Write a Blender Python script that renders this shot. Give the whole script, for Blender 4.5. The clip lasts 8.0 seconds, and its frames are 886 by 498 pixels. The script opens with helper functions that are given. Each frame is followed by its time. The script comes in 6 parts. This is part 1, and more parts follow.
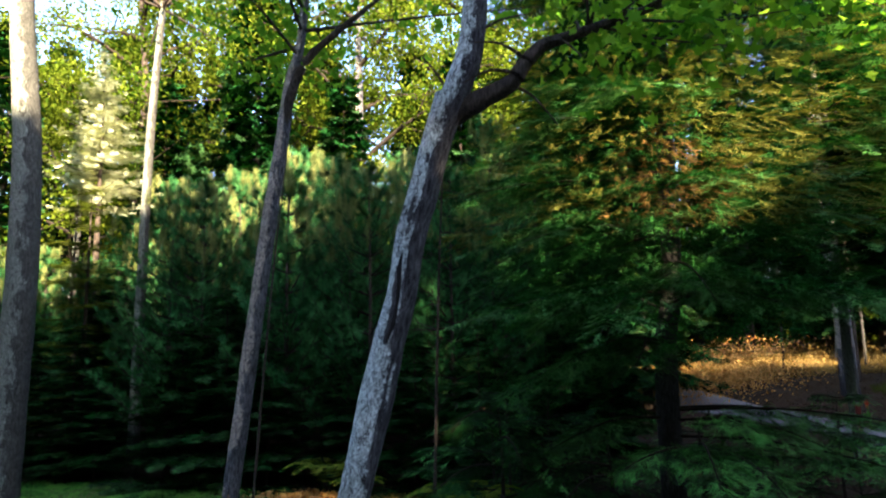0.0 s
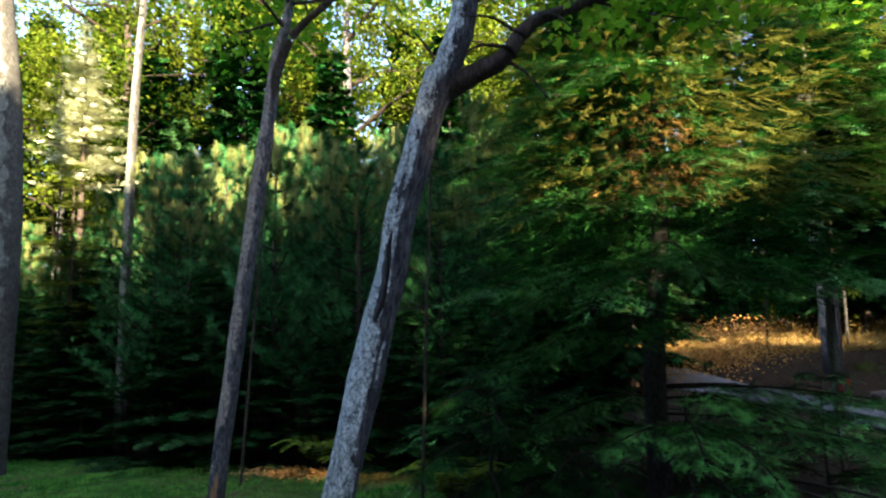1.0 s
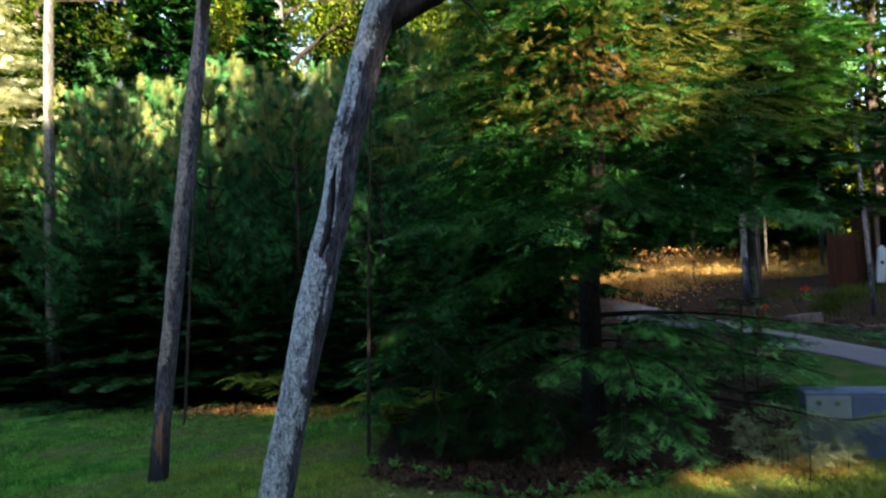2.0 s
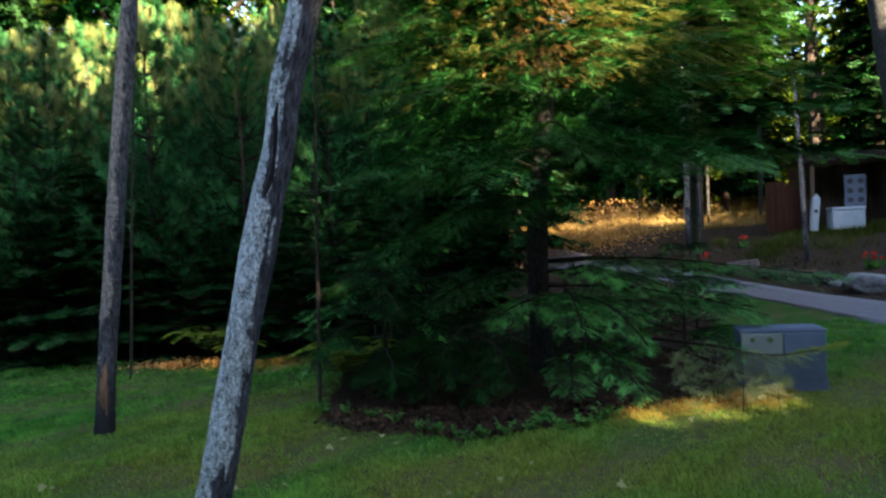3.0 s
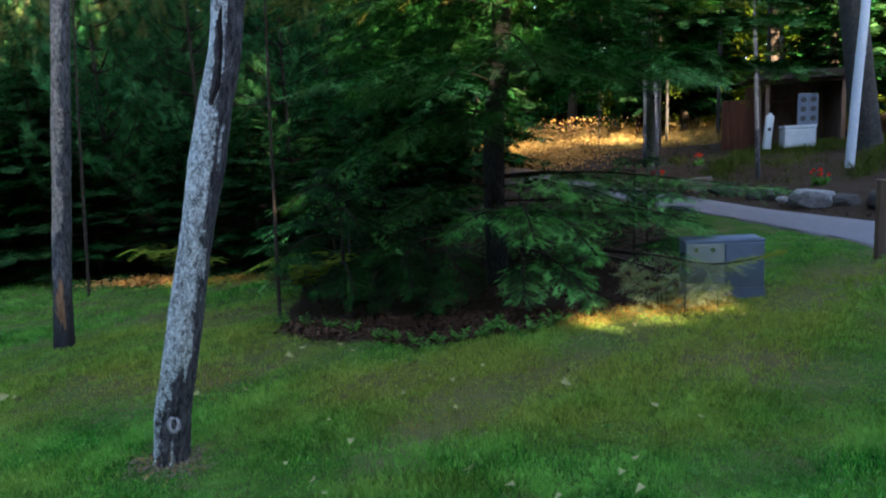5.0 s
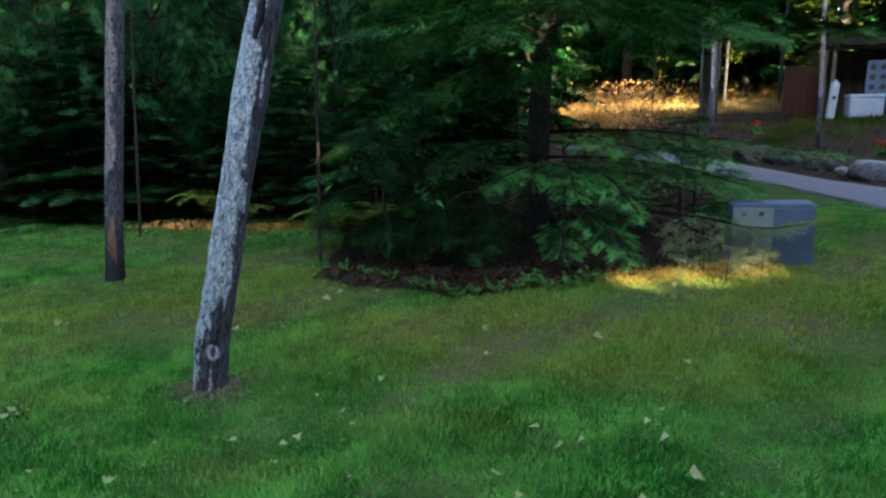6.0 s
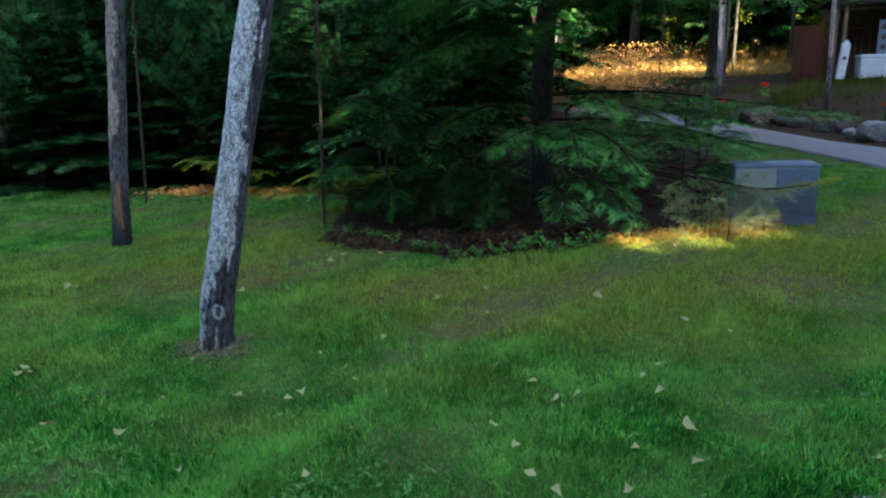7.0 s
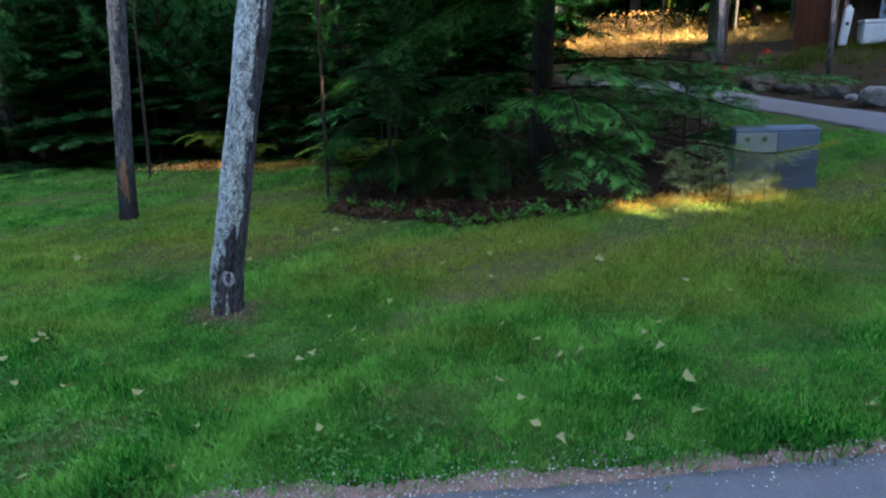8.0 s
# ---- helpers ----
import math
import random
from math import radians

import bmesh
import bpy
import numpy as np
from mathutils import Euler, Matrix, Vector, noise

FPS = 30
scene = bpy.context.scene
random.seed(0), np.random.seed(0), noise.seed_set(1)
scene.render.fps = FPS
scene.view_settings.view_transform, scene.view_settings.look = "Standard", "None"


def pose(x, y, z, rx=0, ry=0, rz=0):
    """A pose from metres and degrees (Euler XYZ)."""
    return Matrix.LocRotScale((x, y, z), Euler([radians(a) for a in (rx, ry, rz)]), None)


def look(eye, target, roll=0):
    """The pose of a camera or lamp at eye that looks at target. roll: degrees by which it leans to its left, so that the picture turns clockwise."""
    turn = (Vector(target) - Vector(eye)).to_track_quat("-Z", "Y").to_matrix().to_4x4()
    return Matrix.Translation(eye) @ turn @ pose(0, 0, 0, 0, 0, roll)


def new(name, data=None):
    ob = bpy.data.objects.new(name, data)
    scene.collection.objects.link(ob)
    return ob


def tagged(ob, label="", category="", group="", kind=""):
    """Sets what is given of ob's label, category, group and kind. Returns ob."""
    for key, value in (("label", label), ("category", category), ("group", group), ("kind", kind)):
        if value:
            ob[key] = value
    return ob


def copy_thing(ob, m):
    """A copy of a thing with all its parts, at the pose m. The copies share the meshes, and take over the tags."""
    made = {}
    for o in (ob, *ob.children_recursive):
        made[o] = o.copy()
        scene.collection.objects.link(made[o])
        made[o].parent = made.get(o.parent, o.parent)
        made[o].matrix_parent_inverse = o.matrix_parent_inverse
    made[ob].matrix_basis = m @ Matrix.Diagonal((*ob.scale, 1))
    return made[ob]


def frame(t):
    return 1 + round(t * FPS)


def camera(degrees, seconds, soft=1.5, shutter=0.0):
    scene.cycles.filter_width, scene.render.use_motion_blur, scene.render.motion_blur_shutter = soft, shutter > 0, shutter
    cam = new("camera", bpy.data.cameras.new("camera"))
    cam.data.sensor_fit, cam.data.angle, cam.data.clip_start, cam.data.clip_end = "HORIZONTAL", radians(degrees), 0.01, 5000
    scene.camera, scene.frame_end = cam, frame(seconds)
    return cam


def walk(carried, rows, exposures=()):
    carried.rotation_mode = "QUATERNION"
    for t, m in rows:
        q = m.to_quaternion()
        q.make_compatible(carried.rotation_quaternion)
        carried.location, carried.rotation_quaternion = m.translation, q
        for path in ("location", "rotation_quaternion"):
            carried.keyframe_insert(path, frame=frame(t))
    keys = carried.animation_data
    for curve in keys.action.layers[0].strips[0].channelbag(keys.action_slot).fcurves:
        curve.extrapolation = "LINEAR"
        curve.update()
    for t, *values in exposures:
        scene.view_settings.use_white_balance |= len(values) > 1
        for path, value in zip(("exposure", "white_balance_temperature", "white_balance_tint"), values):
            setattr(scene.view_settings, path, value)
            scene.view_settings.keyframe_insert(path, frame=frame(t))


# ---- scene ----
cam = camera(66.7, 8.0, soft=2.1, shutter=0.5)
PATH = [
    (0, (1.989, -0.13, 2.068), (1.418, 1.761, 2.387), -1.5),
    (0.5, (1.976, -0.11, 2.091), (1.403, 1.787, 2.364), -1.1),
    (1, (1.962, -0.094, 2.074), (1.422, 1.815, 2.328), -1.4),
    (1.2, (1.951, -0.106, 2.061), (1.451, 1.816, 2.295), -1.8),
    (2.3, (1.934, -0.153, 2.045), (1.586, 1.817, 2.059), -2.8),
    (2.5, (1.933, -0.113, 1.982), (1.598, 1.859, 1.98), -3.1),
    (3, (1.958, -0.137, 1.958), (1.721, 1.848, 1.882), -3.1),
    (3.5, (1.959, -0.148, 1.94), (1.788, 1.839, 1.783), -3.1),
    (4, (1.991, -0.184, 1.908), (1.871, 1.801, 1.694), -3.6),
    (4.5, (2.008, -0.2, 1.868), (1.876, 1.775, 1.582), -3.4),
    (4.7, (2.02, -0.212, 1.887), (1.889, 1.761, 1.586), -3.2),
    (5.8, (2.093, -0.268, 1.79), (1.855, 1.682, 1.414), -1.9),
    (6, (2.099, -0.26, 1.758), (1.825, 1.678, 1.344), -1.4),
    (6.5, (2.126, -0.295, 1.735), (1.834, 1.623, 1.246), -1.6),
    (7, (2.149, -0.314, 1.722), (1.855, 1.599, 1.214), -1.9),
    (7.5, (2.153, -0.348, 1.693), (1.86, 1.556, 1.155), -1.9),
    (8, (2.143, -0.413, 1.675), (1.844, 1.479, 1.098), -2.8),
]
walk(cam, [(t, look(e, g, r)) for t, e, g, r in PATH], [(0.0, 3.92, 6200, 10), (2.5, 4.10, 6200, 10), (4.5, 4.55, 6200, 10), (6.5, 4.70, 6200, 10), (8.0, 4.72, 6200, 10)])

# ---- world, sun, exposure ----
SUN_TO = Vector((0.50, -0.76, 0.42)).normalized()
world = bpy.data.worlds.new("sky")
scene.world = world
world.use_nodes = True
wn = world.node_tree.nodes
sky = wn.new("ShaderNodeTexSky")
sky.sky_type, sky.sun_disc = "NISHITA", False
sky.sun_elevation = math.asin(SUN_TO.z)
sky.sun_rotation = math.atan2(SUN_TO.x, SUN_TO.y)
wn["Background"].inputs[1].default_value = 0.07
world.node_tree.links.new(sky.outputs[0], wn["Background"].inputs[0])
lamp = bpy.data.lights.new("sun", "SUN")
lamp.energy, lamp.angle, lamp.color = 5.0, radians(0.6), (1.0, 0.80, 0.50)
sun = new("sun", lamp)
sun.matrix_world = look(SUN_TO * 60, (0, 0, 0))


# ---- materials ----
def material(name, rough=0.8, metal=0.0):
    m = bpy.data.materials.new(name)
    m.use_nodes = True
    b = m.node_tree.nodes["Principled BSDF"]
    b.inputs["Roughness"].default_value, b.inputs["Metallic"].default_value = rough, metal
    if rough > 0.75:
        b.inputs["Specular IOR Level"].default_value = 0.15
    return m, m.node_tree, b


def node(nt, kind, **vals):
    n = nt.nodes.new(kind)
    for k, v in vals.items():
        n.inputs[k.replace("_", " ")].default_value = v
    return n


def coords(nt, scale=(1, 1, 1), tilt=0.0):
    c = nt.nodes.new("ShaderNodeTexCoord")
    turn = node(nt, "ShaderNodeMapping", Rotation=(0, -tilt, 0))
    mp = node(nt, "ShaderNodeMapping", Scale=scale)
    nt.links.new(c.outputs["Object"], turn.inputs["Vector"])
    nt.links.new(turn.outputs[0], mp.inputs["Vector"])
    return mp.outputs[0]


def noise_of(nt, vec, scale, detail=4.0, rough=0.6):
    n = node(nt, "ShaderNodeTexNoise", Scale=scale, Detail=detail, Roughness=rough)
    nt.links.new(vec, n.inputs["Vector"])
    return n.outputs["Fac"]


def cells_of(nt, vec, scale, wobble=0.03):
    """Uneven plates: the distance to a plate's edge, and a random value for each plate."""
    n = node(nt, "ShaderNodeTexNoise", Scale=9.0, Detail=3.0)
    nt.links.new(vec, n.inputs["Vector"])
    shift = nt.nodes.new("ShaderNodeVectorMath")
    shift.operation = "MULTIPLY_ADD"
    shift.inputs[1].default_value = (wobble, wobble, wobble)
    nt.links.new(n.outputs["Color"], shift.inputs[0])
    nt.links.new(vec, shift.inputs[2])
    edge, cell = nt.nodes.new("ShaderNodeTexVoronoi"), nt.nodes.new("ShaderNodeTexVoronoi")
    edge.feature = "DISTANCE_TO_EDGE"
    for v in (edge, cell):
        v.inputs["Scale"].default_value = scale
        nt.links.new(shift.outputs[0], v.inputs["Vector"])
    grey = nt.nodes.new("ShaderNodeSeparateXYZ")
    nt.links.new(cell.outputs["Color"], grey.inputs[0])
    return edge.outputs["Distance"], grey.outputs[0]


def ramp(nt, fac, stops):
    r = nt.nodes.new("ShaderNodeValToRGB")
    while len(r.color_ramp.elements) < len(stops):
        r.color_ramp.elements.new(0.5)
    for e, (p, c) in zip(r.color_ramp.elements, stops):
        e.position, e.color = p, (*c, 1) if len(c) == 3 else c
    nt.links.new(fac, r.inputs[0])
    return r.outputs[0]


def mix(nt, fac, a, b, mode="MIX"):
    m = nt.nodes.new("ShaderNodeMix")
    m.data_type, m.blend_type = "RGBA", mode
    for i, v in ((0, fac), (6, a), (7, b)):
        if isinstance(v, (int, float)):
            m.inputs[i].default_value = v
        elif isinstance(v, tuple):
            m.inputs[i].default_value = (*v, 1)
        else:
            nt.links.new(v, m.inputs[i])
    return m.outputs[2]


def math_of(nt, op, a, b=0.0):
    m = nt.nodes.new("ShaderNodeMath")
    m.operation = op
    for i, v in enumerate((a, b)):
        if isinstance(v, (int, float)):
            m.inputs[i].default_value = v
        else:
            nt.links.new(v, m.inputs[i])
    return m.outputs[0]


def bump(nt, b, height, strength=0.5, distance=0.02):
    n = node(nt, "ShaderNodeBump", Strength=strength, Distance=distance)
    nt.links.new(height, n.inputs["Height"])
    nt.links.new(n.outputs[0], b.inputs["Normal"])


def leaf_material(name, dark, mid, light, through_light=0.35, rough=0.55, patch=1.2, gloss=0.0, mottled=0.0, dried=None):
    """Foliage: colour by piece and by patch, part of the light passes through."""
    m, nt, b = material(name, rough)
    geo = nt.nodes.new("ShaderNodeNewGeometry")
    c1 = ramp(nt, geo.outputs["Random Per Island"], [(0.0, dark), (0.55, mid), (1.0, light)])
    patchy = noise_of(nt, coords(nt), patch, 3.0)
    col = mix(nt, ramp(nt, patchy, [(0.42, (0.0, 0.0, 0.0)), (0.64, (0.75, 0.75, 0.75))]), c1, light)
    # Noise patches multiply the colour down by up to this share.
    if mottled:
        blotch = ramp(nt, noise_of(nt, coords(nt, (1, 1, 1.6)), patch * 1.7, 2.0), [(0.42, (1 - mottled, 1 - mottled, 1 - mottled)), (0.58, (1.0, 1.0, 1.0))])
        col = mix(nt, 1.0, col, blotch, "MULTIPLY")
    if dried:
        dry_at = nt.nodes.new("ShaderNodeAttribute")
        dry_at.attribute_name = "worn"
        col = mix(nt, dry_at.outputs["Fac"], col, mix(nt, geo.outputs["Random Per Island"], tuple(0.45 * c for c in dried), dried))
    nt.links.new(col, b.inputs["Base Color"])
    b.inputs["Specular IOR Level"].default_value = gloss
    tr = nt.nodes.new("ShaderNodeBsdfTranslucent")
    nt.links.new(mix(nt, 1.0, col, (1.0, 1.0, 0.55), "MULTIPLY"), tr.inputs[0])
    ms = node(nt, "ShaderNodeMixShader", Fac=through_light)
    nt.links.new(b.outputs[0], ms.inputs[1])
    nt.links.new(tr.outputs[0], ms.inputs[2])
    nt.links.new(ms.outputs[0], nt.nodes["Material Output"].inputs[0])
    return m


def bark_material(name, deep, ridge, pale, lichen=None, cover=0.5, band=None, foot=0.0, tilt=0.0):
    """Ridged bark, with a crust of lichen where band (low, high) allows it."""
    m, nt, b = material(name, 0.9)
    v = coords(nt, (1, 1, 0.22), tilt)
    fine = noise_of(nt, v, 55.0, 7.0, 0.75)
    coarse = noise_of(nt, coords(nt), 5.0, 4.0)
    col = ramp(nt, fine, [(0.40, deep), (0.51, ridge), (0.70, pale)])
    col = mix(nt, ramp(nt, coarse, [(0.4, (0.0, 0.0, 0.0)), (0.75, (0.6, 0.6, 0.6))]), col, deep)
    edge, cell = cells_of(nt, coords(nt, (1, 1, 0.55), tilt), 90.0, 0.07)
    plate = ramp(nt, edge, [(0.02, (0.55, 0.55, 0.55)), (0.20, (1.0, 1.0, 1.0))])
    col = mix(nt, plate, deep, col)
    height = math_of(nt, "ADD", fine, math_of(nt, "MULTIPLY", plate, 0.3))
    if lichen:
        spots = noise_of(nt, coords(nt, (1, 1, 0.8), tilt), 36.0, 9.0, 0.85)
        blot = noise_of(nt, coords(nt, (1, 1, 0.55), tilt), 8.0, 4.0)
        lift = math_of(nt, "ADD", math_of(nt, "MULTIPLY", spots, 0.52), math_of(nt, "MULTIPLY", blot, 0.62))
        geo = nt.nodes.new("ShaderNodeNewGeometry")
        dot = nt.nodes.new("ShaderNodeVectorMath")
        dot.operation = "DOT_PRODUCT"
        nt.links.new(geo.outputs["Normal"], dot.inputs[0])
        dot.inputs[1].default_value = (-0.75, -0.65, 0.0)
        lift = math_of(nt, "ADD", lift, math_of(nt, "MULTIPLY", dot.outputs["Value"], 0.24))
        if band:
            sep = nt.nodes.new("ShaderNodeSeparateXYZ")
            nt.links.new(coords(nt), sep.inputs[0])
            mr = nt.nodes.new("ShaderNodeMapRange")
            mr.interpolation_type = "SMOOTHSTEP"
            for k, val in (("From Min", band[0]), ("From Max", band[0] + 0.25), ("To Min", -0.22), ("To Max", 0.0)):
                mr.inputs[k].default_value = val
            nt.links.new(sep.outputs[2], mr.inputs["Value"])
            mr2 = nt.nodes.new("ShaderNodeMapRange")
            mr2.interpolation_type = "SMOOTHSTEP"
            for k, val in (("From Min", band[1]), ("From Max", band[1] + 0.3), ("To Min", 0.0), ("To Max", -0.17)):
                mr2.inputs[k].default_value = val
            nt.links.new(sep.outputs[2], mr2.inputs["Value"])
            lift = math_of(nt, "ADD", lift, math_of(nt, "ADD", mr.outputs[0], mr2.outputs[0]))
        mask = ramp(nt, lift, [(1.0 - cover - 0.02, (0.0, 0.0, 0.0)), (1.0 - cover + 0.03, (1.0, 1.0, 1.0))])
        crack = noise_of(nt, coords(nt, (1, 1, 0.42), tilt), 42.0, 9.0, 0.85)
        crust = ramp(nt, math_of(nt, "ADD", crack, math_of(nt, "MULTIPLY", edge, 0.30)), [(0.44, (0.0, 0.0, 0.0)), (0.56, (1.0, 1.0, 1.0))])
        mask = mix(nt, 1.0, mask, crust, "MULTIPLY")
        grainy = math_of(nt, "ADD", math_of(nt, "MULTIPLY", cell, 0.25), math_of(nt, "MULTIPLY", noise_of(nt, coords(nt, (1, 1, 0.6), tilt), 46.0, 8.0, 0.8), 0.75))
        tone = mix(nt, ramp(nt, grainy, [(0.36, (0.0, 0.0, 0.0)), (0.62, (1.0, 1.0, 1.0))]), tuple(0.45 * c for c in lichen), lichen)
        col = mix(nt, mask, col, tone)
        height = math_of(nt, "ADD", height, math_of(nt, "MULTIPLY", mask, 0.35))
    if foot:
        sepz = nt.nodes.new("ShaderNodeSeparateXYZ")
        nt.links.new(coords(nt), sepz.inputs[0])
        jag = math_of(nt, "ADD", sepz.outputs[2], math_of(nt, "MULTIPLY", noise_of(nt, v, 9.0, 4.0), 0.6))
        col = mix(nt, ramp(nt, jag, [(min(0.9, foot + 0.12), (0.9, 0.9, 0.9)), (min(1.0, foot + 0.60), (0.0, 0.0, 0.0))]), col, deep)
    nt.links.new(col, b.inputs["Base Color"])
    bump(nt, b, height, 0.9, 0.02)
    return m


def plain_material(name, stops, scale, rough=0.8, metal=0.0, relief=0.3, distance=0.01, stretch=(1, 1, 1), vary=0.0):
    m, nt, b = material(name, rough, metal)
    v = coords(nt, stretch)
    f = noise_of(nt, v, scale, 7.0, 0.65)
    col = ramp(nt, f, stops)
    broad = noise_of(nt, v, scale * 0.09, 3.0)
    col = mix(nt, ramp(nt, broad, [(0.4, (0.0, 0.0, 0.0)), (0.7, (0.5, 0.5, 0.5))]), col, stops[0][1])
    if vary:
        info = nt.nodes.new("ShaderNodeObjectInfo")
        col = mix(nt, math_of(nt, "MULTIPLY", info.outputs["Random"], vary), col, stops[-1][1])
    nt.links.new(col, b.inputs["Base Color"])
    bump(nt, b, f, relief, distance)
    return m


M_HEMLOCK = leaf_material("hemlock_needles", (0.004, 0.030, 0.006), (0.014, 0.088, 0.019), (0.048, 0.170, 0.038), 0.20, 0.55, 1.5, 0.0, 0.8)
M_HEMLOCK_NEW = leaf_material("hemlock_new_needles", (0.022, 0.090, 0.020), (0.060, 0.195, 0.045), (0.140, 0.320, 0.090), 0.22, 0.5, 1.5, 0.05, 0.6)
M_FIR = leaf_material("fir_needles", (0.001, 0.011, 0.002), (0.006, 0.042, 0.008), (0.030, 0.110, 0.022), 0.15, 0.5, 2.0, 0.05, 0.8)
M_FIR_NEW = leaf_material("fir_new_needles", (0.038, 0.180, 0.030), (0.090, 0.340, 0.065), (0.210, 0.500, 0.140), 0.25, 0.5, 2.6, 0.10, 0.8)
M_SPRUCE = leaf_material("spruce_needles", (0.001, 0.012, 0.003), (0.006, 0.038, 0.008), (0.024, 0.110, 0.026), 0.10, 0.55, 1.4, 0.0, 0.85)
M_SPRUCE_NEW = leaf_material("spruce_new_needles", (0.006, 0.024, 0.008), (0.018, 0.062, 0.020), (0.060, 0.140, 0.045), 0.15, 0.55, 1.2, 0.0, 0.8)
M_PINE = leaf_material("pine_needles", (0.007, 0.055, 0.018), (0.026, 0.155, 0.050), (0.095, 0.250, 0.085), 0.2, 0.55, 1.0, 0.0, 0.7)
M_SUNLIT_SPRUCE = leaf_material("sun_paled_spruce_needles", (0.16, 0.18, 0.09), (0.34, 0.36, 0.23), (0.55, 0.56, 0.42), 0.3, 0.55, 3.0)
M_YOUNG = leaf_material("yellowing_fir_needles", (0.015, 0.045, 0.006), (0.06, 0.11, 0.014), (0.20, 0.23, 0.04), 0.3, 0.55, 1.5, 0.0, 0.7)
M_SUN_CANDLE = leaf_material("sun_paled_pine_candles", (0.050, 0.070, 0.022), (0.105, 0.130, 0.042), (0.22, 0.235, 0.090), 0.30)
# Gold colour that paints low sun onto the hemlock's upper boughs.
M_SUN_GOLD = leaf_material("sun_gold_needles", (0.024, 0.038, 0.007), (0.066, 0.080, 0.014), (0.17, 0.165, 0.036), 0.35, 0.55, 1.6)
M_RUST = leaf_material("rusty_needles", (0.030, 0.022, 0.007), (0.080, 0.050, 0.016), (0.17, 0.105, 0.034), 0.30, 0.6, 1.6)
M_MAPLE = leaf_material("maple_leaves", (0.050, 0.150, 0.012), (0.110, 0.270, 0.020), (0.230, 0.380, 0.035), 0.55, 0.5)
M_LEAF = leaf_material("broad_leaves", (0.032, 0.072, 0.007), (0.058, 0.108, 0.009), (0.140, 0.170, 0.017), 0.5, 0.5, 0.5, 0.0, 0.55)
M_DEADTWIG = leaf_material("dead_needles", (0.06, 0.040, 0.022), (0.13, 0.085, 0.045), (0.24, 0.17, 0.095), 0.25)
M_SILVER = leaf_material("silvery_needles", (0.08, 0.110, 0.050), (0.160, 0.195, 0.090), (0.28, 0.30, 0.15), 0.2, 0.6, 3.0)
M_FERN = leaf_material("fern_fronds", (0.05, 0.11, 0.012), (0.11, 0.17, 0.02), (0.24, 0.25, 0.04), 0.4)
M_DRY = leaf_material("dry_undergrowth", (0.09, 0.045, 0.013), (0.21, 0.125, 0.035), (0.37, 0.25, 0.09), 0.3, 0.7, 0.6)
M_GRASS = leaf_material("grass_blades", (0.006, 0.085, 0.010), (0.032, 0.250, 0.026), (0.230, 0.480, 0.095), 0.38, 0.45, 1.7, 0.14, 0.28, (0.360, 0.390, 0.070))
M_CLOVER = leaf_material("clover", (0.022, 0.085, 0.012), (0.045, 0.135, 0.018), (0.10, 0.21, 0.045), 0.3, 0.45, 3.0, 0.1)
M_ROUGH = leaf_material("rough_grass", (0.016, 0.032, 0.005), (0.040, 0.062, 0.010), (0.090, 0.095, 0.024), 0.3, 0.6)
M_LITTER = leaf_material("dead_leaves", (0.013, 0.008, 0.006), (0.034, 0.019, 0.013), (0.085, 0.050, 0.032), 0.15, 0.8)
M_TAN = leaf_material("tan_leaf", (0.10, 0.08, 0.05), (0.14, 0.115, 0.075), (0.20, 0.165, 0.11), 0.15, 0.7)
M_PALE_LEAF = leaf_material("pale_fallen_leaf", (0.17, 0.16, 0.06), (0.25, 0.24, 0.10), (0.34, 0.30, 0.14), 0.25, 0.6, 40.0)
M_SUNNY_STRAW = leaf_material("sunny_straw", (0.10, 0.055, 0.014), (0.19, 0.115, 0.026), (0.30, 0.20, 0.050), 0.3, 0.7, 2.0)
M_ORANGE = leaf_material("orange_dead_leaves", (0.22, 0.10, 0.030), (0.42, 0.20, 0.060), (0.60, 0.34, 0.12), 0.2, 0.7, 3.0)
M_FLOWER = leaf_material("red_petals", (0.55, 0.012, 0.010), (0.70, 0.020, 0.015), (0.80, 0.05, 0.03), 0.2)
M_BARK_LICHEN = bark_material("lichen_bark", (0.014, 0.012, 0.015), (0.090, 0.085, 0.094), (0.21, 0.20, 0.215), (0.82, 0.86, 0.84), 0.46, (0.46, 2.02), 0.0, 0.222)
M_BARK_GREY = bark_material("grey_bark", (0.020, 0.019, 0.022), (0.115, 0.110, 0.122), (0.27, 0.26, 0.275), (0.52, 0.42, 0.36), 0.38, (1.1, 9.0), 0.40)
M_BARK_PALE = bark_material("pale_bark", (0.020, 0.019, 0.017), (0.065, 0.062, 0.056), (0.16, 0.152, 0.14), (0.26, 0.275, 0.24), 0.43)
M_BARK_DARK = bark_material("dark_bark", (0.018, 0.013, 0.011), (0.06, 0.045, 0.036), (0.13, 0.10, 0.08))
M_BARK_ASH = bark_material("ash_bark", (0.012, 0.011, 0.011), (0.040, 0.037, 0.036), (0.095, 0.090, 0.086))
M_KNOT = plain_material("bare_knot", [(0.3, (0.16, 0.15, 0.16)), (0.7, (0.42, 0.40, 0.42))], 60, 0.9)
M_CRACK = plain_material("rotten_wood", [(0.3, (0.006, 0.005, 0.006)), (0.7, (0.022, 0.018, 0.018))], 40, 0.95)
M_TWIG = plain_material("twig", [(0.3, (0.012, 0.009, 0.007)), (0.7, (0.030, 0.022, 0.016))], 40, 0.95)
M_SCAR = plain_material("bare_wood", [(0.3, (0.080, 0.042, 0.024)), (0.7, (0.36, 0.20, 0.115))], 30, 0.8, stretch=(1, 1, 0.15))
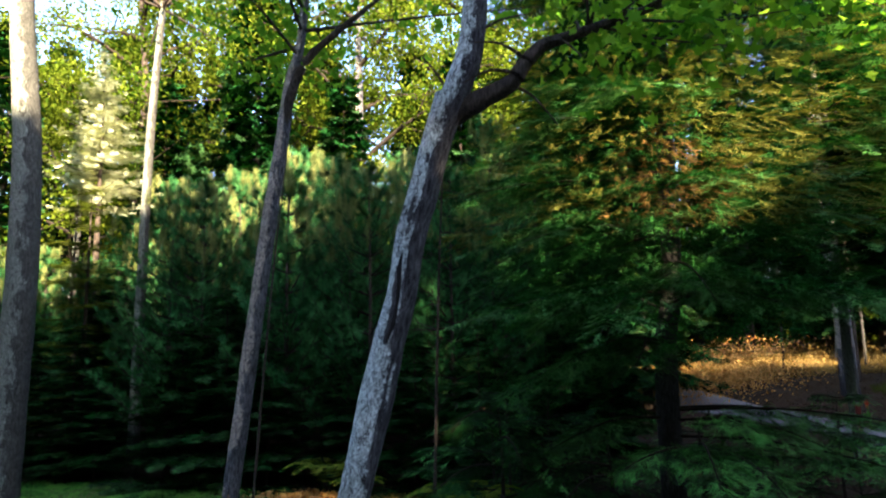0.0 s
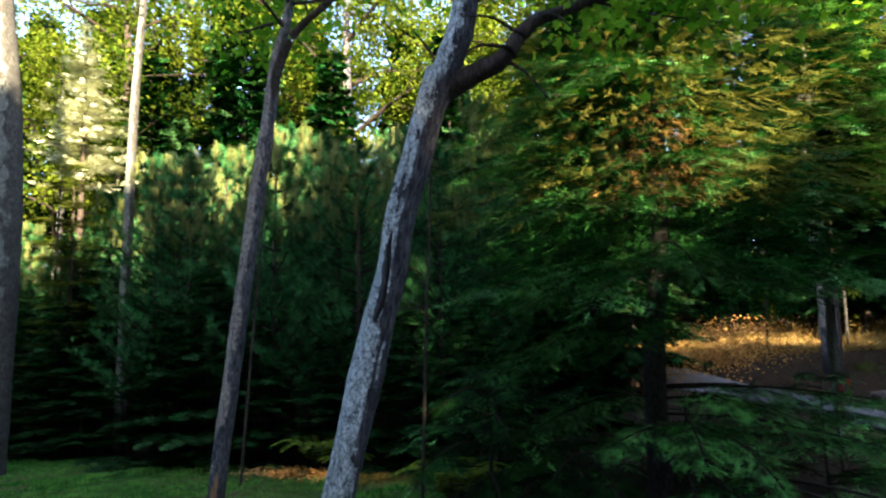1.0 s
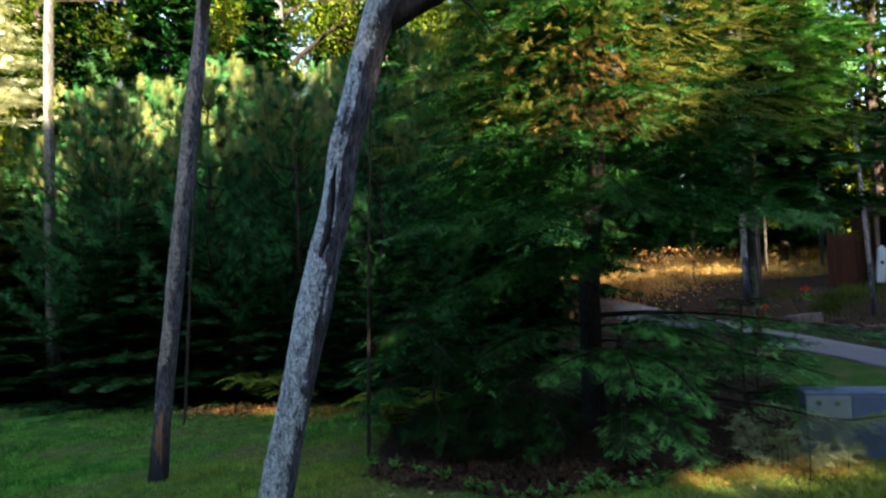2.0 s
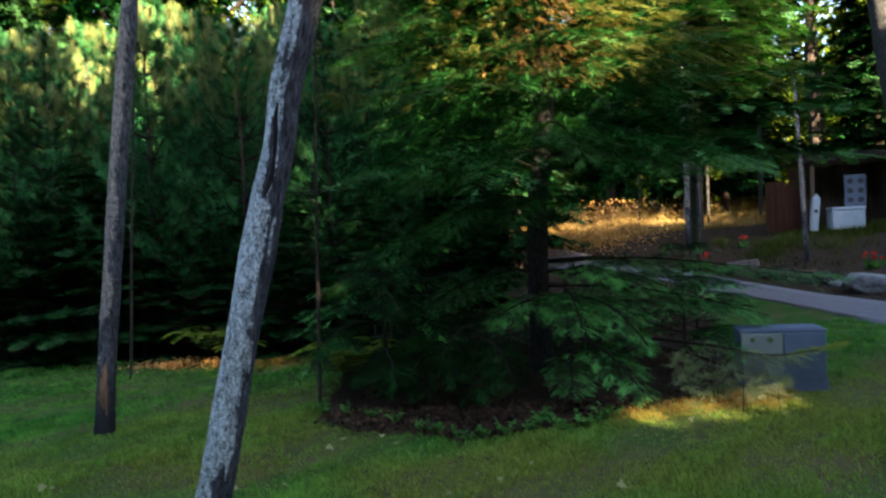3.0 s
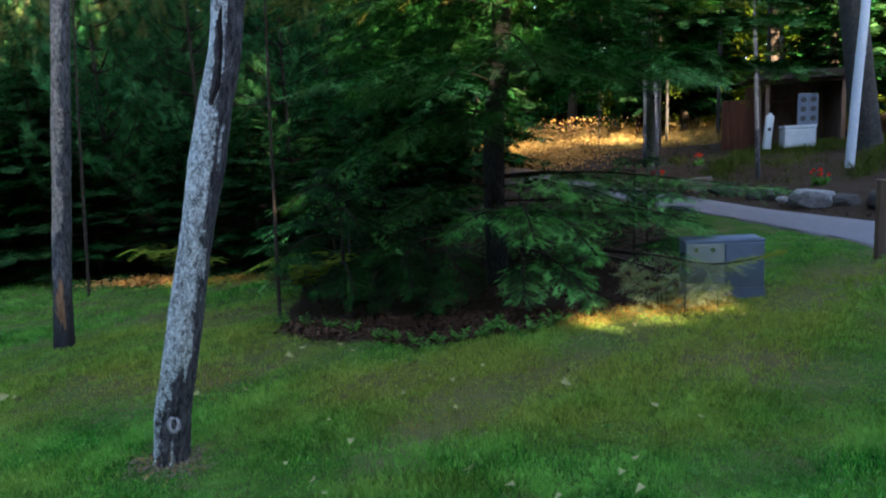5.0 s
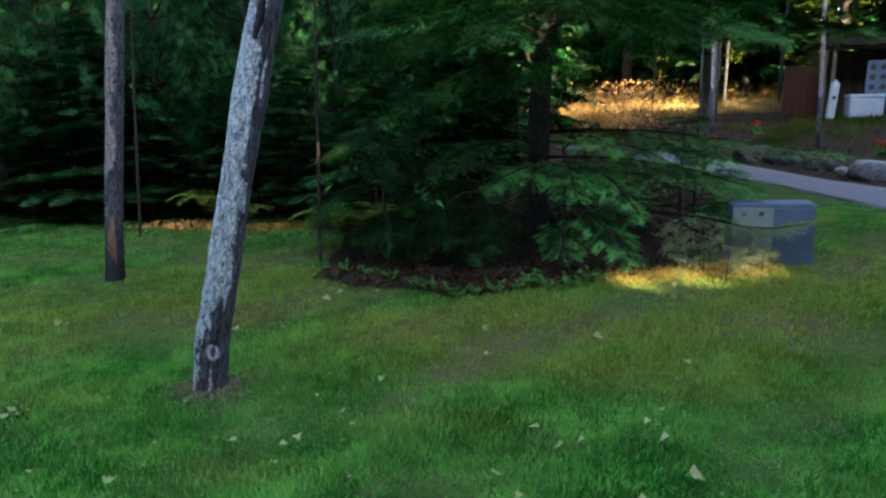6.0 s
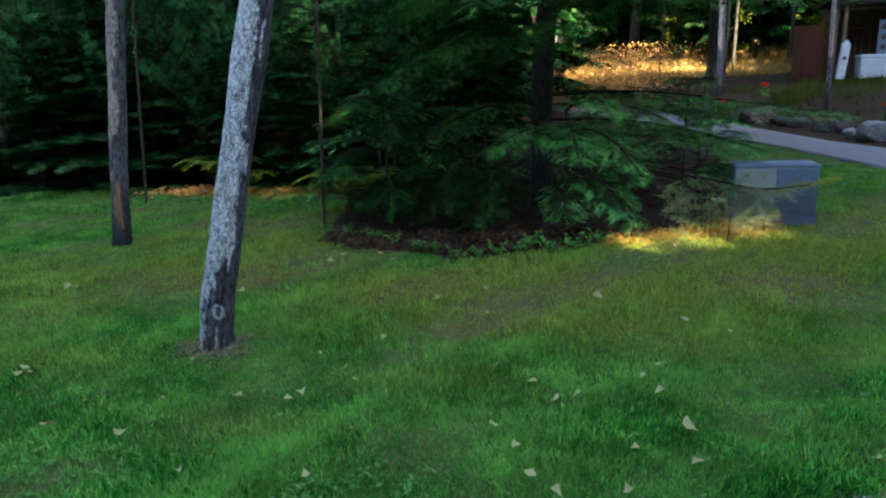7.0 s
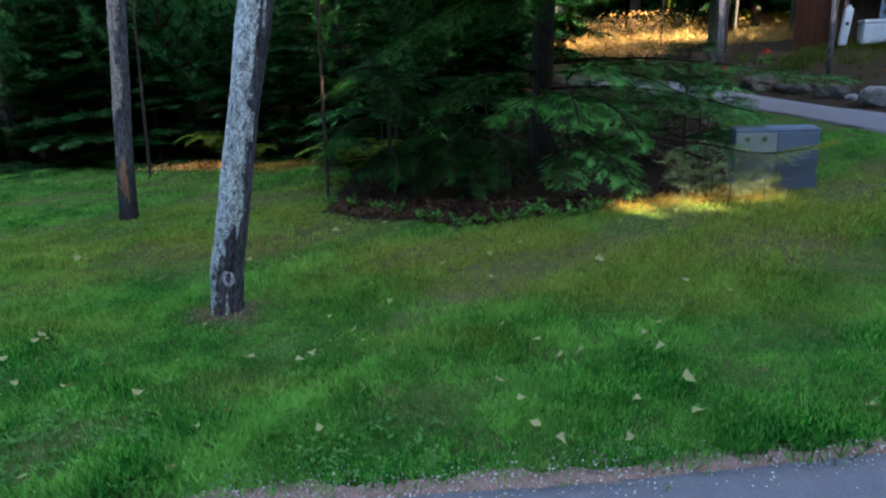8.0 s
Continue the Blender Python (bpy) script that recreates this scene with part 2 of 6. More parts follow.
M_ASPHALT = plain_material("asphalt", [(0.35, (0.088, 0.080, 0.085)), (0.6, (0.140, 0.129, 0.136)), (0.75, (0.24, 0.225, 0.235))], 130, 0.9, relief=0.6, distance=0.006)
M_DRIVE = plain_material("driveway_asphalt", [(0.35, (0.110, 0.097, 0.104)), (0.7, (0.215, 0.192, 0.200))], 60, 0.9, relief=0.4)
M_GRAVEL = plain_material("sandy_gravel", [(0.3, (0.11, 0.060, 0.044)), (0.55, (0.25, 0.150, 0.115)), (0.75, (0.48, 0.36, 0.29))], 120, 0.95, relief=0.8)
M_PEBBLE = leaf_material("pebbles", (0.08, 0.05, 0.04), (0.22, 0.16, 0.13), (0.55, 0.50, 0.45), 0.0, 0.85, 30.0)
M_STONE = plain_material("granite", [(0.3, (0.11, 0.105, 0.105)), (0.6, (0.21, 0.20, 0.20)), (0.8, (0.32, 0.31, 0.30))], 14, 0.85, relief=0.7, distance=0.02)
M_STONE_DARK = plain_material("dark_fieldstone", [(0.3, (0.024, 0.021, 0.020)), (0.7, (0.075, 0.063, 0.058))], 11, 0.9, relief=0.7, distance=0.02)
M_STONE_BROWN = plain_material("brown_fieldstone", [(0.3, (0.055, 0.040, 0.036)), (0.7, (0.150, 0.115, 0.102))], 12, 0.9, relief=0.7, distance=0.02)
M_BOX = plain_material("cabinet_paint", [(0.3, (0.080, 0.102, 0.150)), (0.7, (0.105, 0.130, 0.180))], 9, 0.42, relief=0.05)
M_BOX_PALE = plain_material("pale_cabinet_paint", [(0.3, (0.175, 0.190, 0.170)), (0.7, (0.220, 0.235, 0.212))], 9, 0.5, relief=0.05)
M_BOLT = plain_material("zinc", [(0.3, (0.6, 0.6, 0.58)), (0.7, (0.8, 0.8, 0.78))], 60, 0.25, 1.0, relief=0.05)
M_BOARD = plain_material("weathered_board", [(0.3, (0.040, 0.024, 0.018)), (0.7, (0.150, 0.095, 0.068))], 22, 0.85, stretch=(1, 1, 0.08), vary=0.5)
M_REDWOOD = plain_material("red_stained_board", [(0.3, (0.022, 0.007, 0.003)), (0.7, (0.046, 0.014, 0.006))], 22, 0.8, stretch=(1, 1, 0.08), vary=0.3)
M_ROOF = plain_material("shade_black_roofing", [(0.3, (0.012, 0.009, 0.008)), (0.7, (0.032, 0.022, 0.018))], 30, 0.95)
M_WHITE = plain_material("white_enamel", [(0.3, (0.34, 0.36, 0.37)), (0.7, (0.43, 0.45, 0.46))], 6, 0.4, relief=0.03)
M_PANEL = plain_material("blue_grey_panel", [(0.3, (0.055, 0.072, 0.105)), (0.7, (0.085, 0.108, 0.150))], 10, 0.6)
M_BLACK = plain_material("black_plastic", [(0.3, (0.012, 0.012, 0.013)), (0.7, (0.03, 0.03, 0.032))], 20, 0.6)
M_POLE = plain_material("white_pole_paint", [(0.3, (0.34, 0.36, 0.40)), (0.7, (0.46, 0.48, 0.52))], 12, 0.5)
M_RED = plain_material("red_paint", [(0.3, (0.12, 0.010, 0.008)), (0.7, (0.18, 0.015, 0.010))], 20, 0.6)


# ---- mesh tools ----
def mesh(name, verts, tris, mat, smooth=False):
    """A mesh of triangles or quads from two arrays."""
    verts, tris = np.asarray(verts, dtype=np.float32), np.asarray(tris, dtype=np.int32)
    k = tris.shape[1]
    me = bpy.data.meshes.new(name)
    me.vertices.add(len(verts))
    me.vertices.foreach_set("co", verts.ravel())
    me.loops.add(tris.size)
    me.loops.foreach_set("vertex_index", tris.ravel())
    me.polygons.add(len(tris))
    me.polygons.foreach_set("loop_start", np.arange(0, tris.size, k, dtype=np.int32))
    if smooth:
        me.polygons.foreach_set("use_smooth", np.ones(len(tris), dtype=bool))
    me.update(calc_edges=True)
    me.materials.append(mat)
    return me


def part(name, me, mat, parent, label=""):
    """One mesh object under a thing or a part. me: a mesh, a bmesh or (verts, faces)."""
    if isinstance(me, tuple):
        me = mesh(name, me[0], me[1], mat, True)
    elif isinstance(me, bmesh.types.BMesh):
        bm, me = me, bpy.data.meshes.new(name)
        bm.to_mesh(me)
        bm.free()
        me.materials.append(mat)
    ob = new(name, me)
    ob.parent = parent
    return tagged(ob, label)


def thing(name, m, label, category, group="", kind=""):
    ob = new(name)
    ob.empty_display_size = 0.2
    ob.matrix_basis = m
    return tagged(ob, label, category, group, kind)


def box(size, at=(0, 0, 0), bevel=0.01, turn=None):
    bm = bmesh.new()
    bmesh.ops.create_cube(bm, size=1.0, matrix=Matrix.Diagonal((*size, 1)))
    if bevel:
        bmesh.ops.bevel(bm, geom=bm.edges[:], offset=bevel, segments=2, affect="EDGES", profile=0.6)
    bmesh.ops.transform(bm, verts=bm.verts[:], matrix=Matrix.Translation(at) @ (turn or Matrix()))
    return bm


def joined(*bms):
    out = bmesh.new()
    for b in bms:
        me = bpy.data.meshes.new("tmp")
        b.to_mesh(me)
        b.free()
        out.from_mesh(me)
        bpy.data.meshes.remove(me)
    return out


def can(radius, height, at=(0, 0, 0), sides=20, top=None, turn=None, bevel=0.004):
    bm = bmesh.new()
    bmesh.ops.create_cone(bm, cap_ends=True, segments=sides, radius1=radius, radius2=radius if top is None else top, depth=height)
    if bevel:
        rim = [e for e in bm.edges if len(e.link_faces) == 2 and any(len(f.verts) > 4 for f in e.link_faces)]
        bmesh.ops.bevel(bm, geom=rim, offset=bevel, segments=2, affect="EDGES")
    bmesh.ops.transform(bm, verts=bm.verts[:], matrix=Matrix.Translation(at) @ (turn or Matrix()))
    return bm


def unit(v):
    return v / np.maximum(np.linalg.norm(v, axis=-1, keepdims=True), 1e-9)


def curve_points(pts, n):
    """n points of a smooth line through pts, and their parameters."""
    pts = np.asarray(pts, float)
    k = len(pts)
    u = np.linspace(0, k - 1, n)
    i = np.clip(u.astype(int), 0, k - 2)
    f = (u - i)[:, None]
    p0, p1, p2, p3 = pts[np.clip(i - 1, 0, k - 1)], pts[i], pts[i + 1], pts[np.clip(i + 2, 0, k - 1)]
    out = 0.5 * (2 * p1 + (p2 - p0) * f + (2 * p0 - 5 * p1 + 4 * p2 - p3) * f ** 2 + (3 * p1 - p0 - 3 * p2 + p3) * f ** 3)
    return out, u / (k - 1)


def tube(pts, radii, sides=10, rings=12, rough=0.0, seed=0.0, flare=0.0):
    """A tapered limb along pts, its bark uneven by rough (a share of the radius). Returns verts and quads."""
    c, u = curve_points(pts, rings)
    r = np.interp(u, np.linspace(0, 1, len(radii)), radii)
    t = unit(np.gradient(c, axis=0))
    ref = np.where(np.abs(t[:, 2:3]) > 0.8, np.array([[1.0, 0, 0]]), np.array([[0, 0, 1.0]]))
    a = unit(np.cross(t, ref))
    b = np.cross(t, a)
    ang = np.linspace(0, 2 * np.pi, sides, endpoint=False)
    rr = np.repeat(r[:, None], sides, 1)
    length = np.concatenate([[0], np.cumsum(np.linalg.norm(np.diff(c, axis=0), axis=1))])
    if rough:
        for i in range(rings):
            for j in range(sides):
                q = Vector((math.cos(ang[j]) * 2.6, math.sin(ang[j]) * 2.6, length[i] * 2.2 + seed))
                q2 = Vector((math.cos(ang[j]) * 7.0, math.sin(ang[j]) * 7.0, length[i] * 9.0 + seed))
                rr[i, j] *= 1 + rough * (noise.noise(q) + 0.7 * noise.noise(q2))
    if flare:
        rr *= 1 + (flare * np.exp(-length / 0.14))[:, None] * (1 + 0.5 * np.cos(ang * 4 + seed))[None, :]
    v = c[:, None, :] + rr[:, :, None] * (np.cos(ang)[None, :, None] * a[:, None, :] + np.sin(ang)[None, :, None] * b[:, None, :])
    i, j = np.meshgrid(np.arange(rings - 1), np.arange(sides), indexing="ij")
    k = (j + 1) % sides
    q = np.stack([i * sides + j, i * sides + k, (i + 1) * sides + k, (i + 1) * sides + j], -1).reshape(-1, 4)
    return v.reshape(-1, 3), q


def merged(pieces):
    vs, fs, n = [], [], 0
    for v, f in pieces:
        vs.append(v)
        fs.append(f + n)
        n += len(v)
    return np.concatenate(vs), np.concatenate(fs)


def scattered(template, pos, along, up, scale):
    """Copies of a template (x along, z up) joined into one pair of arrays."""
    tv, tf = template
    pos, along, up = np.asarray(pos, float), unit(np.asarray(along, float)), np.asarray(up, float)
    side = unit(np.cross(up, along))
    top = np.cross(along, side)
    scale = np.broadcast_to(np.asarray(scale, float), (len(pos),))[:, None, None]
    v = pos[:, None, :] + scale * (tv[None, :, 0:1] * along[:, None, :] + tv[None, :, 1:2] * side[:, None, :] + tv[None, :, 2:3] * top[:, None, :])
    f = tf[None] + (np.arange(len(pos)) * len(tv))[:, None, None]
    return v.reshape(-1, 3), f.reshape(-1, tf.shape[1])


def spray_template(twigs, pairs, needle, width, seed, droop=0.10):
    """A flat fan of needled twigs, one unit long."""
    rng = np.random.default_rng(seed)
    vs, fs = [], []

    def spike(p, d, l, w):
        n = len(vs)
        s = np.array([-d[1], d[0], 0.0])
        s /= max(np.linalg.norm(s), 1e-6)
        vs.extend([p - s * w, p + s * w, p + d * l])
        fs.append([n, n + 1, n + 2])

    def needled(p, d, l, count):
        for k in range(count):
            q = p + d * l * (k + 0.3) / count
            q = q - np.array([0, 0, 0.10 * l * ((k + 0.3) / count) ** 2])
            for sg in (1, -1):
                ca, sa = math.cos(0.85 * sg), math.sin(0.85 * sg)
                dd = np.array([d[0] * ca - d[1] * sa, d[0] * sa + d[1] * ca, rng.uniform(-0.25, 0.30)])
                spike(q, dd, needle * rng.uniform(0.75, 1.2), width)
        spike(p + d * l * 0.95, d, needle, width)

    for k in range(twigs):
        t = (k + 0.5) / twigs
        base = np.array([t * 0.95, 0.0, -droop * t * t])
        for sg in (1, -1):
            l = (0.42 * (1 - t) ** 0.8 + 0.08) * rng.uniform(0.75, 1.15)
            ang = sg * rng.uniform(0.65, 0.95)
            d = np.array([math.cos(ang), math.sin(ang), rng.uniform(-0.18, 0.10)])
            needled(base, d, l, max(2, int(pairs * l / 0.4 + 0.5)))
    needled(np.array([0.55, 0, -droop * 0.3]), np.array([1.0, 0, -droop]), 0.45, pairs)
    return np.array(vs), np.array(fs)


def ragged_spray(twigs, dense, needle, width, seed):
    """A loose uneven twig with side twigs of unlike lengths, short needles all along, one unit long."""
    rng = np.random.default_rng(seed)
    vs, fs = [], []

    def needled(p, d, l):
        for k in range(max(3, int(dense * l))):
            q = p + d * l * (k + rng.uniform(0, 0.6)) / max(3, int(dense * l))
            for sg in (1, -1):
                a = sg * rng.uniform(0.5, 1.1)
                e = np.array([d[0] * math.cos(a) - d[1] * math.sin(a), d[0] * math.sin(a) + d[1] * math.cos(a), d[2] + rng.uniform(-0.35, 0.45)])
                side = unit(np.array([-e[1], e[0], rng.uniform(-0.4, 0.4)]))
                w, n = width * rng.uniform(0.8, 1.3), len(vs)
                vs.extend([q - side * w, q + side * w, q + unit(e) * needle * rng.uniform(0.7, 1.3)])
                fs.append([n, n + 1, n + 2])

    needled(np.zeros(3), unit(np.array([1.0, 0.05, -0.08])), 0.95)
    for k in range(twigs):
        at = 0.10 + 0.75 * (k + rng.uniform(0, 0.7)) / twigs
        a = (1 if k % 2 else -1) * rng.uniform(0.5, 1.0)
        needled(np.array([at, 0.05 * at, -0.08 * at]), unit(np.array([math.cos(a), math.sin(a), rng.uniform(-0.3, 0.2)])), rng.uniform(0.16, 0.50) * (1.15 - 0.6 * at))
    return np.array(vs), np.array(fs)


def tuft_template(count, seed, width=0.022):
    """A brush of long pine needles, one unit long, opening forward."""
    rng = np.random.default_rng(seed)
    vs, fs = [], []
    for k in range(count):
        a, spread, x0 = rng.uniform(0, 6.283), rng.uniform(0.15, 1.1), rng.uniform(-0.5, 0.25)
        d = np.array([math.cos(spread), math.sin(spread) * math.cos(a), math.sin(spread) * math.sin(a)])
        s = np.cross(d, np.array([0.3, math.sin(a), math.cos(a)]))
        s /= np.linalg.norm(s)
        p, l, n = np.array([x0, 0, 0]), rng.uniform(0.7, 1.05), len(vs)
        vs.extend([p - s * width, p + s * width, p + d * l])
        fs.append([n, n + 1, n + 2])
    return np.array(vs), np.array(fs)


def leaf_template(outline, fold=0.18):
    """A folded leaf from half an outline (x along, y half-width), one unit long."""
    o = np.array(outline)
    mid = np.array([[x, 0, -0.12 * x * x] for x, _ in outline])
    right = np.array([[x, y, fold * y - 0.12 * x * x] for x, y in outline])
    left = right * np.array([1, -1, 1])
    v, n, f = np.concatenate([mid, right, left]), len(o), []
    for i in range(n - 1):
        f += [[i, i + 1, n + i + 1], [i, n + i + 1, n + i], [i, 2 * n + i + 1, i + 1], [i, 2 * n + i, 2 * n + i + 1]]
    return v, np.array(f)


SPRAY_FAR = spray_template(5, 3, 0.16, 0.036, 4)
SPRAY_MIN = spray_template(3, 2, 0.26, 0.075, 6)
SPRAY_FIR = ragged_spray(6, 16, 0.10, 0.016, 3)
SPRAY_FINE = ragged_spray(6, 17, 0.090, 0.0135, 8)
SPRAY = ragged_spray(7, 16, 0.085, 0.0135, 12)
TUFT = tuft_template(36, 5, 0.026)
MAPLE = leaf_template([(0.0, 0.0), (0.10, 0.30), (0.22, 0.16), (0.45, 0.52), (0.60, 0.20), (0.80, 0.14), (1.0, 0.0)])
OVAL = leaf_template([(0.0, 0.0), (0.3, 0.26), (0.68, 0.24), (1.0, 0.0)])
FOLD = (np.array([[0, 0, 0], [0.45, 0.30, 0.10], [1.0, 0, -0.08], [0.45, -0.30, 0.10]]), np.array([[0, 1, 2], [0, 2, 3]]))
BLADE_V = np.array([[0, -0.030, 0], [0, 0.030, 0], [0.55, 0.024, 0.02], [0.55, -0.024, 0.02], [1.0, 0, -0.16]])
BLADE = (BLADE_V, np.array([[0, 1, 2], [0, 2, 3], [3, 2, 4]]))
SLIP = (np.array([[0, -0.026, 0], [0, 0.026, 0], [0.6, 0.020, 0.03], [1.0, 0, -0.14]]), np.array([[0, 1, 2], [0, 2, 3]]))


def conifer(seed, height, spread, low, whorls, per_whorl, step, spray_len, template, droop=0.25, rise=0.0, tip=0.10, power=0.8, bare=0.15, fine_to=99.0, fan=0.0, jitter=0.10, ruffle=0.36, stout=1.0):
    """Arrays of the trunk, the limbs and the needles of a fir, spruce or hemlock. fan: side branches, as a share of a limb's length."""
    rng = np.random.default_rng(seed)
    limbs, P, D, U, S, young = [], [], [], [], [], []

    def dress(line, start, stp, size, tail):
        total = float(np.linalg.norm(line[-1] - line[0]))
        n = max(2, int(total * (1 - start) / stp))
        last = len(line) - 2
        for k in range(n + 1):
            q = start + (1 - start) * k / n
            i = min(int(q * last), last)
            d = unit(line[i + 1] - line[i])
            side = unit(np.cross(d, [0, 0, 1.0]))
            for sg in ((1, -1) if k < n else (0,)):
                ang = sg * rng.uniform(0.75, 1.15)
                P.append(line[i] + [0, 0, 0.010])
                D.append(d * math.cos(ang) + side * math.sin(ang) + np.array([0, 0, rng.uniform(-0.80, 0.25) * ruffle]))
                U.append(np.array([0, 0, 1.0]) + rng.normal(0, ruffle, 3))
                S.append(size * (tail + (1.3 - tail) * (1 - q)) * rng.uniform(0.75, 1.2))
                young.append(q > 0.68 + rng.normal(0, 0.12))

    for w in range(whorls):
        f = w / max(whorls - 1, 1)
        z = low + (height - low) * f ** 0.92
        reach = spread * max(0.06, (1 - (z - low) / (height - low + 0.001))) ** power
        for b in range(per_whorl):
            a = (b + 0.5 * (w % 2)) * 6.283 / per_whorl + rng.normal(0, 0.28)
            L = reach * rng.uniform(0.62, 1.15)
            zz = z + rng.normal(0, jitter)
            out = np.array([math.cos(a), math.sin(a), 0.0])
            sag = droop * rng.uniform(0.6, 1.4)
            pts = [np.array([0, 0, zz]) + out * L * q + np.array([0, 0, L * (rise * q - sag * q * q + tip * q ** 4)]) for q in (0, 0.33, 0.66, 1.0)]
            limbs.append(tube(pts, [0.005 + 0.006 * L, 0.002], 5, 6))
            line, u = curve_points(pts, 40)
            coarse = z > fine_to
            size = spray_len * min(1.0, 0.45 + L)
            if coarse or not fan:
                dress(line, bare, step * (2.0 if coarse else 1.0), size * (1.5 if coarse else 1.0), 0.55)
                continue
            dress(line, 0.55, step, size, 0.8)
            side = unit(np.cross(out, [0, 0, 1.0]))
            q, sg = bare + 0.1, 1
            while q < 0.9:
                i = int(q * 38)
                L2 = fan * L * (1.15 - q) * rng.uniform(0.75, 1.2)
                d2 = unit(out * rng.uniform(0.55, 0.8) + side * sg * rng.uniform(0.6, 0.85) + np.array([0, 0, rng.uniform(-0.16, 0.10)]))
                e = [line[i], line[i] + d2 * L2 * 0.5 + [0, 0, 0.02 * L2], line[i] + d2 * L2 + [0, 0, -0.14 * L2]]
                dress(curve_points(e, 16)[0], 0.08, step, size, 0.7)
                q, sg = q + (0.10 + 0.05 * rng.uniform()) / max(0.7, 0.5 * L), -sg
    P, D, U, S, young = np.array(P), np.array(D), np.array(U), np.array(S), np.array(young)
    needles, tips = (scattered(template, P[k], D[k], U[k], S[k]) for k in (~young, young))
    trunk = tube([(0, 0, -0.15), (0.02, 0.01, height * 0.5), (0, 0, height)], [stout * (0.012 + 0.012 * height), stout * (0.008 + 0.006 * height), 0.006], 10, 24, 0.06, seed)
    return trunk, merged(limbs), needles, tips


def pine(seed, height, spread, low, whorls, per_whorl):
    """A young white pine with upswept limbs and brushes of long needles."""
    rng = np.random.default_rng(seed)
    limbs, P, D, S = [], [], [], []
    for w in range(whorls):
        z = low + (height * 0.96 - low) * (w / (whorls - 1))
        reach = spread * (1 - 0.88 * w / (whorls - 1)) ** 0.75
        for b in range(per_whorl):
            a = b * 6.283 / per_whorl + rng.uniform(0, 1.2)
            L = reach * rng.uniform(0.7, 1.15)
            out = np.array([math.cos(a), math.sin(a), 0])
            pts = [np.array([0, 0, z]) + out * L * q + np.array([0, 0, L * (0.30 * q + 0.35 * q ** 3)]) for q in (0, 0.35, 0.7, 1.0)]
            limbs.append(tube(pts, [0.008 + 0.008 * L, 0.004], 5, 6))
            line, u = curve_points(pts, 30)
            for k in range(int(6 + L * 11)):
                q = rng.uniform(0.25, 1.0)
                i = min(int(q * 29), 28)
                d = unit(line[i + 1] - line[i])
                tw = unit(d + rng.normal(0, 0.65, 3) + np.array([0, 0, 0.35]))
                P.append(line[i] + tw * rng.uniform(0.02, 0.22) * min(L, 0.8))
                D.append(tw + np.array([0, 0, 0.25]))
                S.append(rng.uniform(0.09, 0.15))
    for k in range(9):
        P.append(np.array([0, 0, height - 0.07 * k]) + rng.normal(0, 0.02, 3))
        D.append(np.array([0, 0, 1.0]) + rng.normal(0, 0.35, 3))
        S.append(0.15)
    up = np.tile([[0.3, 0.8, 0.1]], (len(P), 1))
    trunk = tube([(0, 0, -0.15), (0.03, 0.0, height * 0.5), (0, 0, height)], [0.03 + 0.008 * height, 0.03, 0.008], 8, 20, 0.05, seed)
    return trunk, merged(limbs), scattered(TUFT, P, D, up, S)


def crown_leaves(rng, centres, radius, count, template, size, flat=0.75):
    """Leaves in loose clumps round the centres."""
    c = np.asarray(centres)[rng.integers(0, len(centres), count)]
    off = rng.normal(0, 1, (count, 3)) * np.array([1, 1, flat]) * radius * 0.55
    d = rng.normal(0, 1, (count, 3)) + np.array([0, 0, -0.35])
    up = rng.normal(0, 0.6, (count, 3)) + np.array([0, 0, 1.0])
    return scattered(template, c + off, d, up, rng.uniform(0.7, 1.25, count) * size)


def broadleaf(seed, height, radius, bole, spread, limbs_n, leaves, leaf_size, clump=0.9, lean=(0.0, 0.0), template=None):
    """A leafy forest tree: bole, limbs that fork, and clumped leaves."""
    rng = np.random.default_rng(seed)
    top = np.array([lean[0], lean[1], height])
    spine = [np.array([0, 0, -0.2]), top * 0.33 + rng.normal(0, 0.10, 3), top * 0.66 + rng.normal(0, 0.22, 3), top]
    trunk = tube(spine, [radius, radius * 0.82, radius * 0.55, 0.03], 12, 40, 0.05, seed, 0.35)
    line, u = curve_points(spine, 60)
    limbs, ends = [], []
    for k in range(limbs_n):
        q = (bole + (height * 0.96 - bole) * (k + rng.uniform(0, 0.6)) / limbs_n) / height
        p = line[min(int(q * 59), 58)]
        a = k * 2.4 + rng.uniform(-0.4, 0.4)
        L = spread * (1.05 - 0.65 * (k / limbs_n)) * rng.uniform(0.75, 1.15)
        o = np.array([math.cos(a), math.sin(a), 0])
        pts = [p, p + o * L * 0.4 + [0, 0, L * 0.22], p + o * L * 0.75 + [0, 0, L * 0.36] + rng.normal(0, 0.12, 3), p + o * L + [0, 0, L * 0.42]]
        limbs.append(tube(pts, [radius * 0.42, radius * 0.24, 0.015], 7, 9, 0.04, seed + k))
        ends += [pts[2], pts[3]]
        for j in range(4):
            b = pts[1 + j % 2] * 0.5 + pts[2] * 0.5
            e = b + rng.normal(0, 0.42, 3) * L * np.array([1, 1, 0.6]) + [0, 0, 0.1 * L]
            limbs.append(tube([b, (b + e) / 2 + rng.normal(0, 0.05, 3), e], [radius * 0.14, 0.008], 5, 5))
            ends.append(e)
    ends.append(top)
    return trunk, merged(limbs), crown_leaves(rng, ends, clump, leaves, template or FOLD, leaf_size)


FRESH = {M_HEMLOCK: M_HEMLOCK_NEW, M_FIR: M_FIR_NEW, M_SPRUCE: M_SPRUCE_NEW}


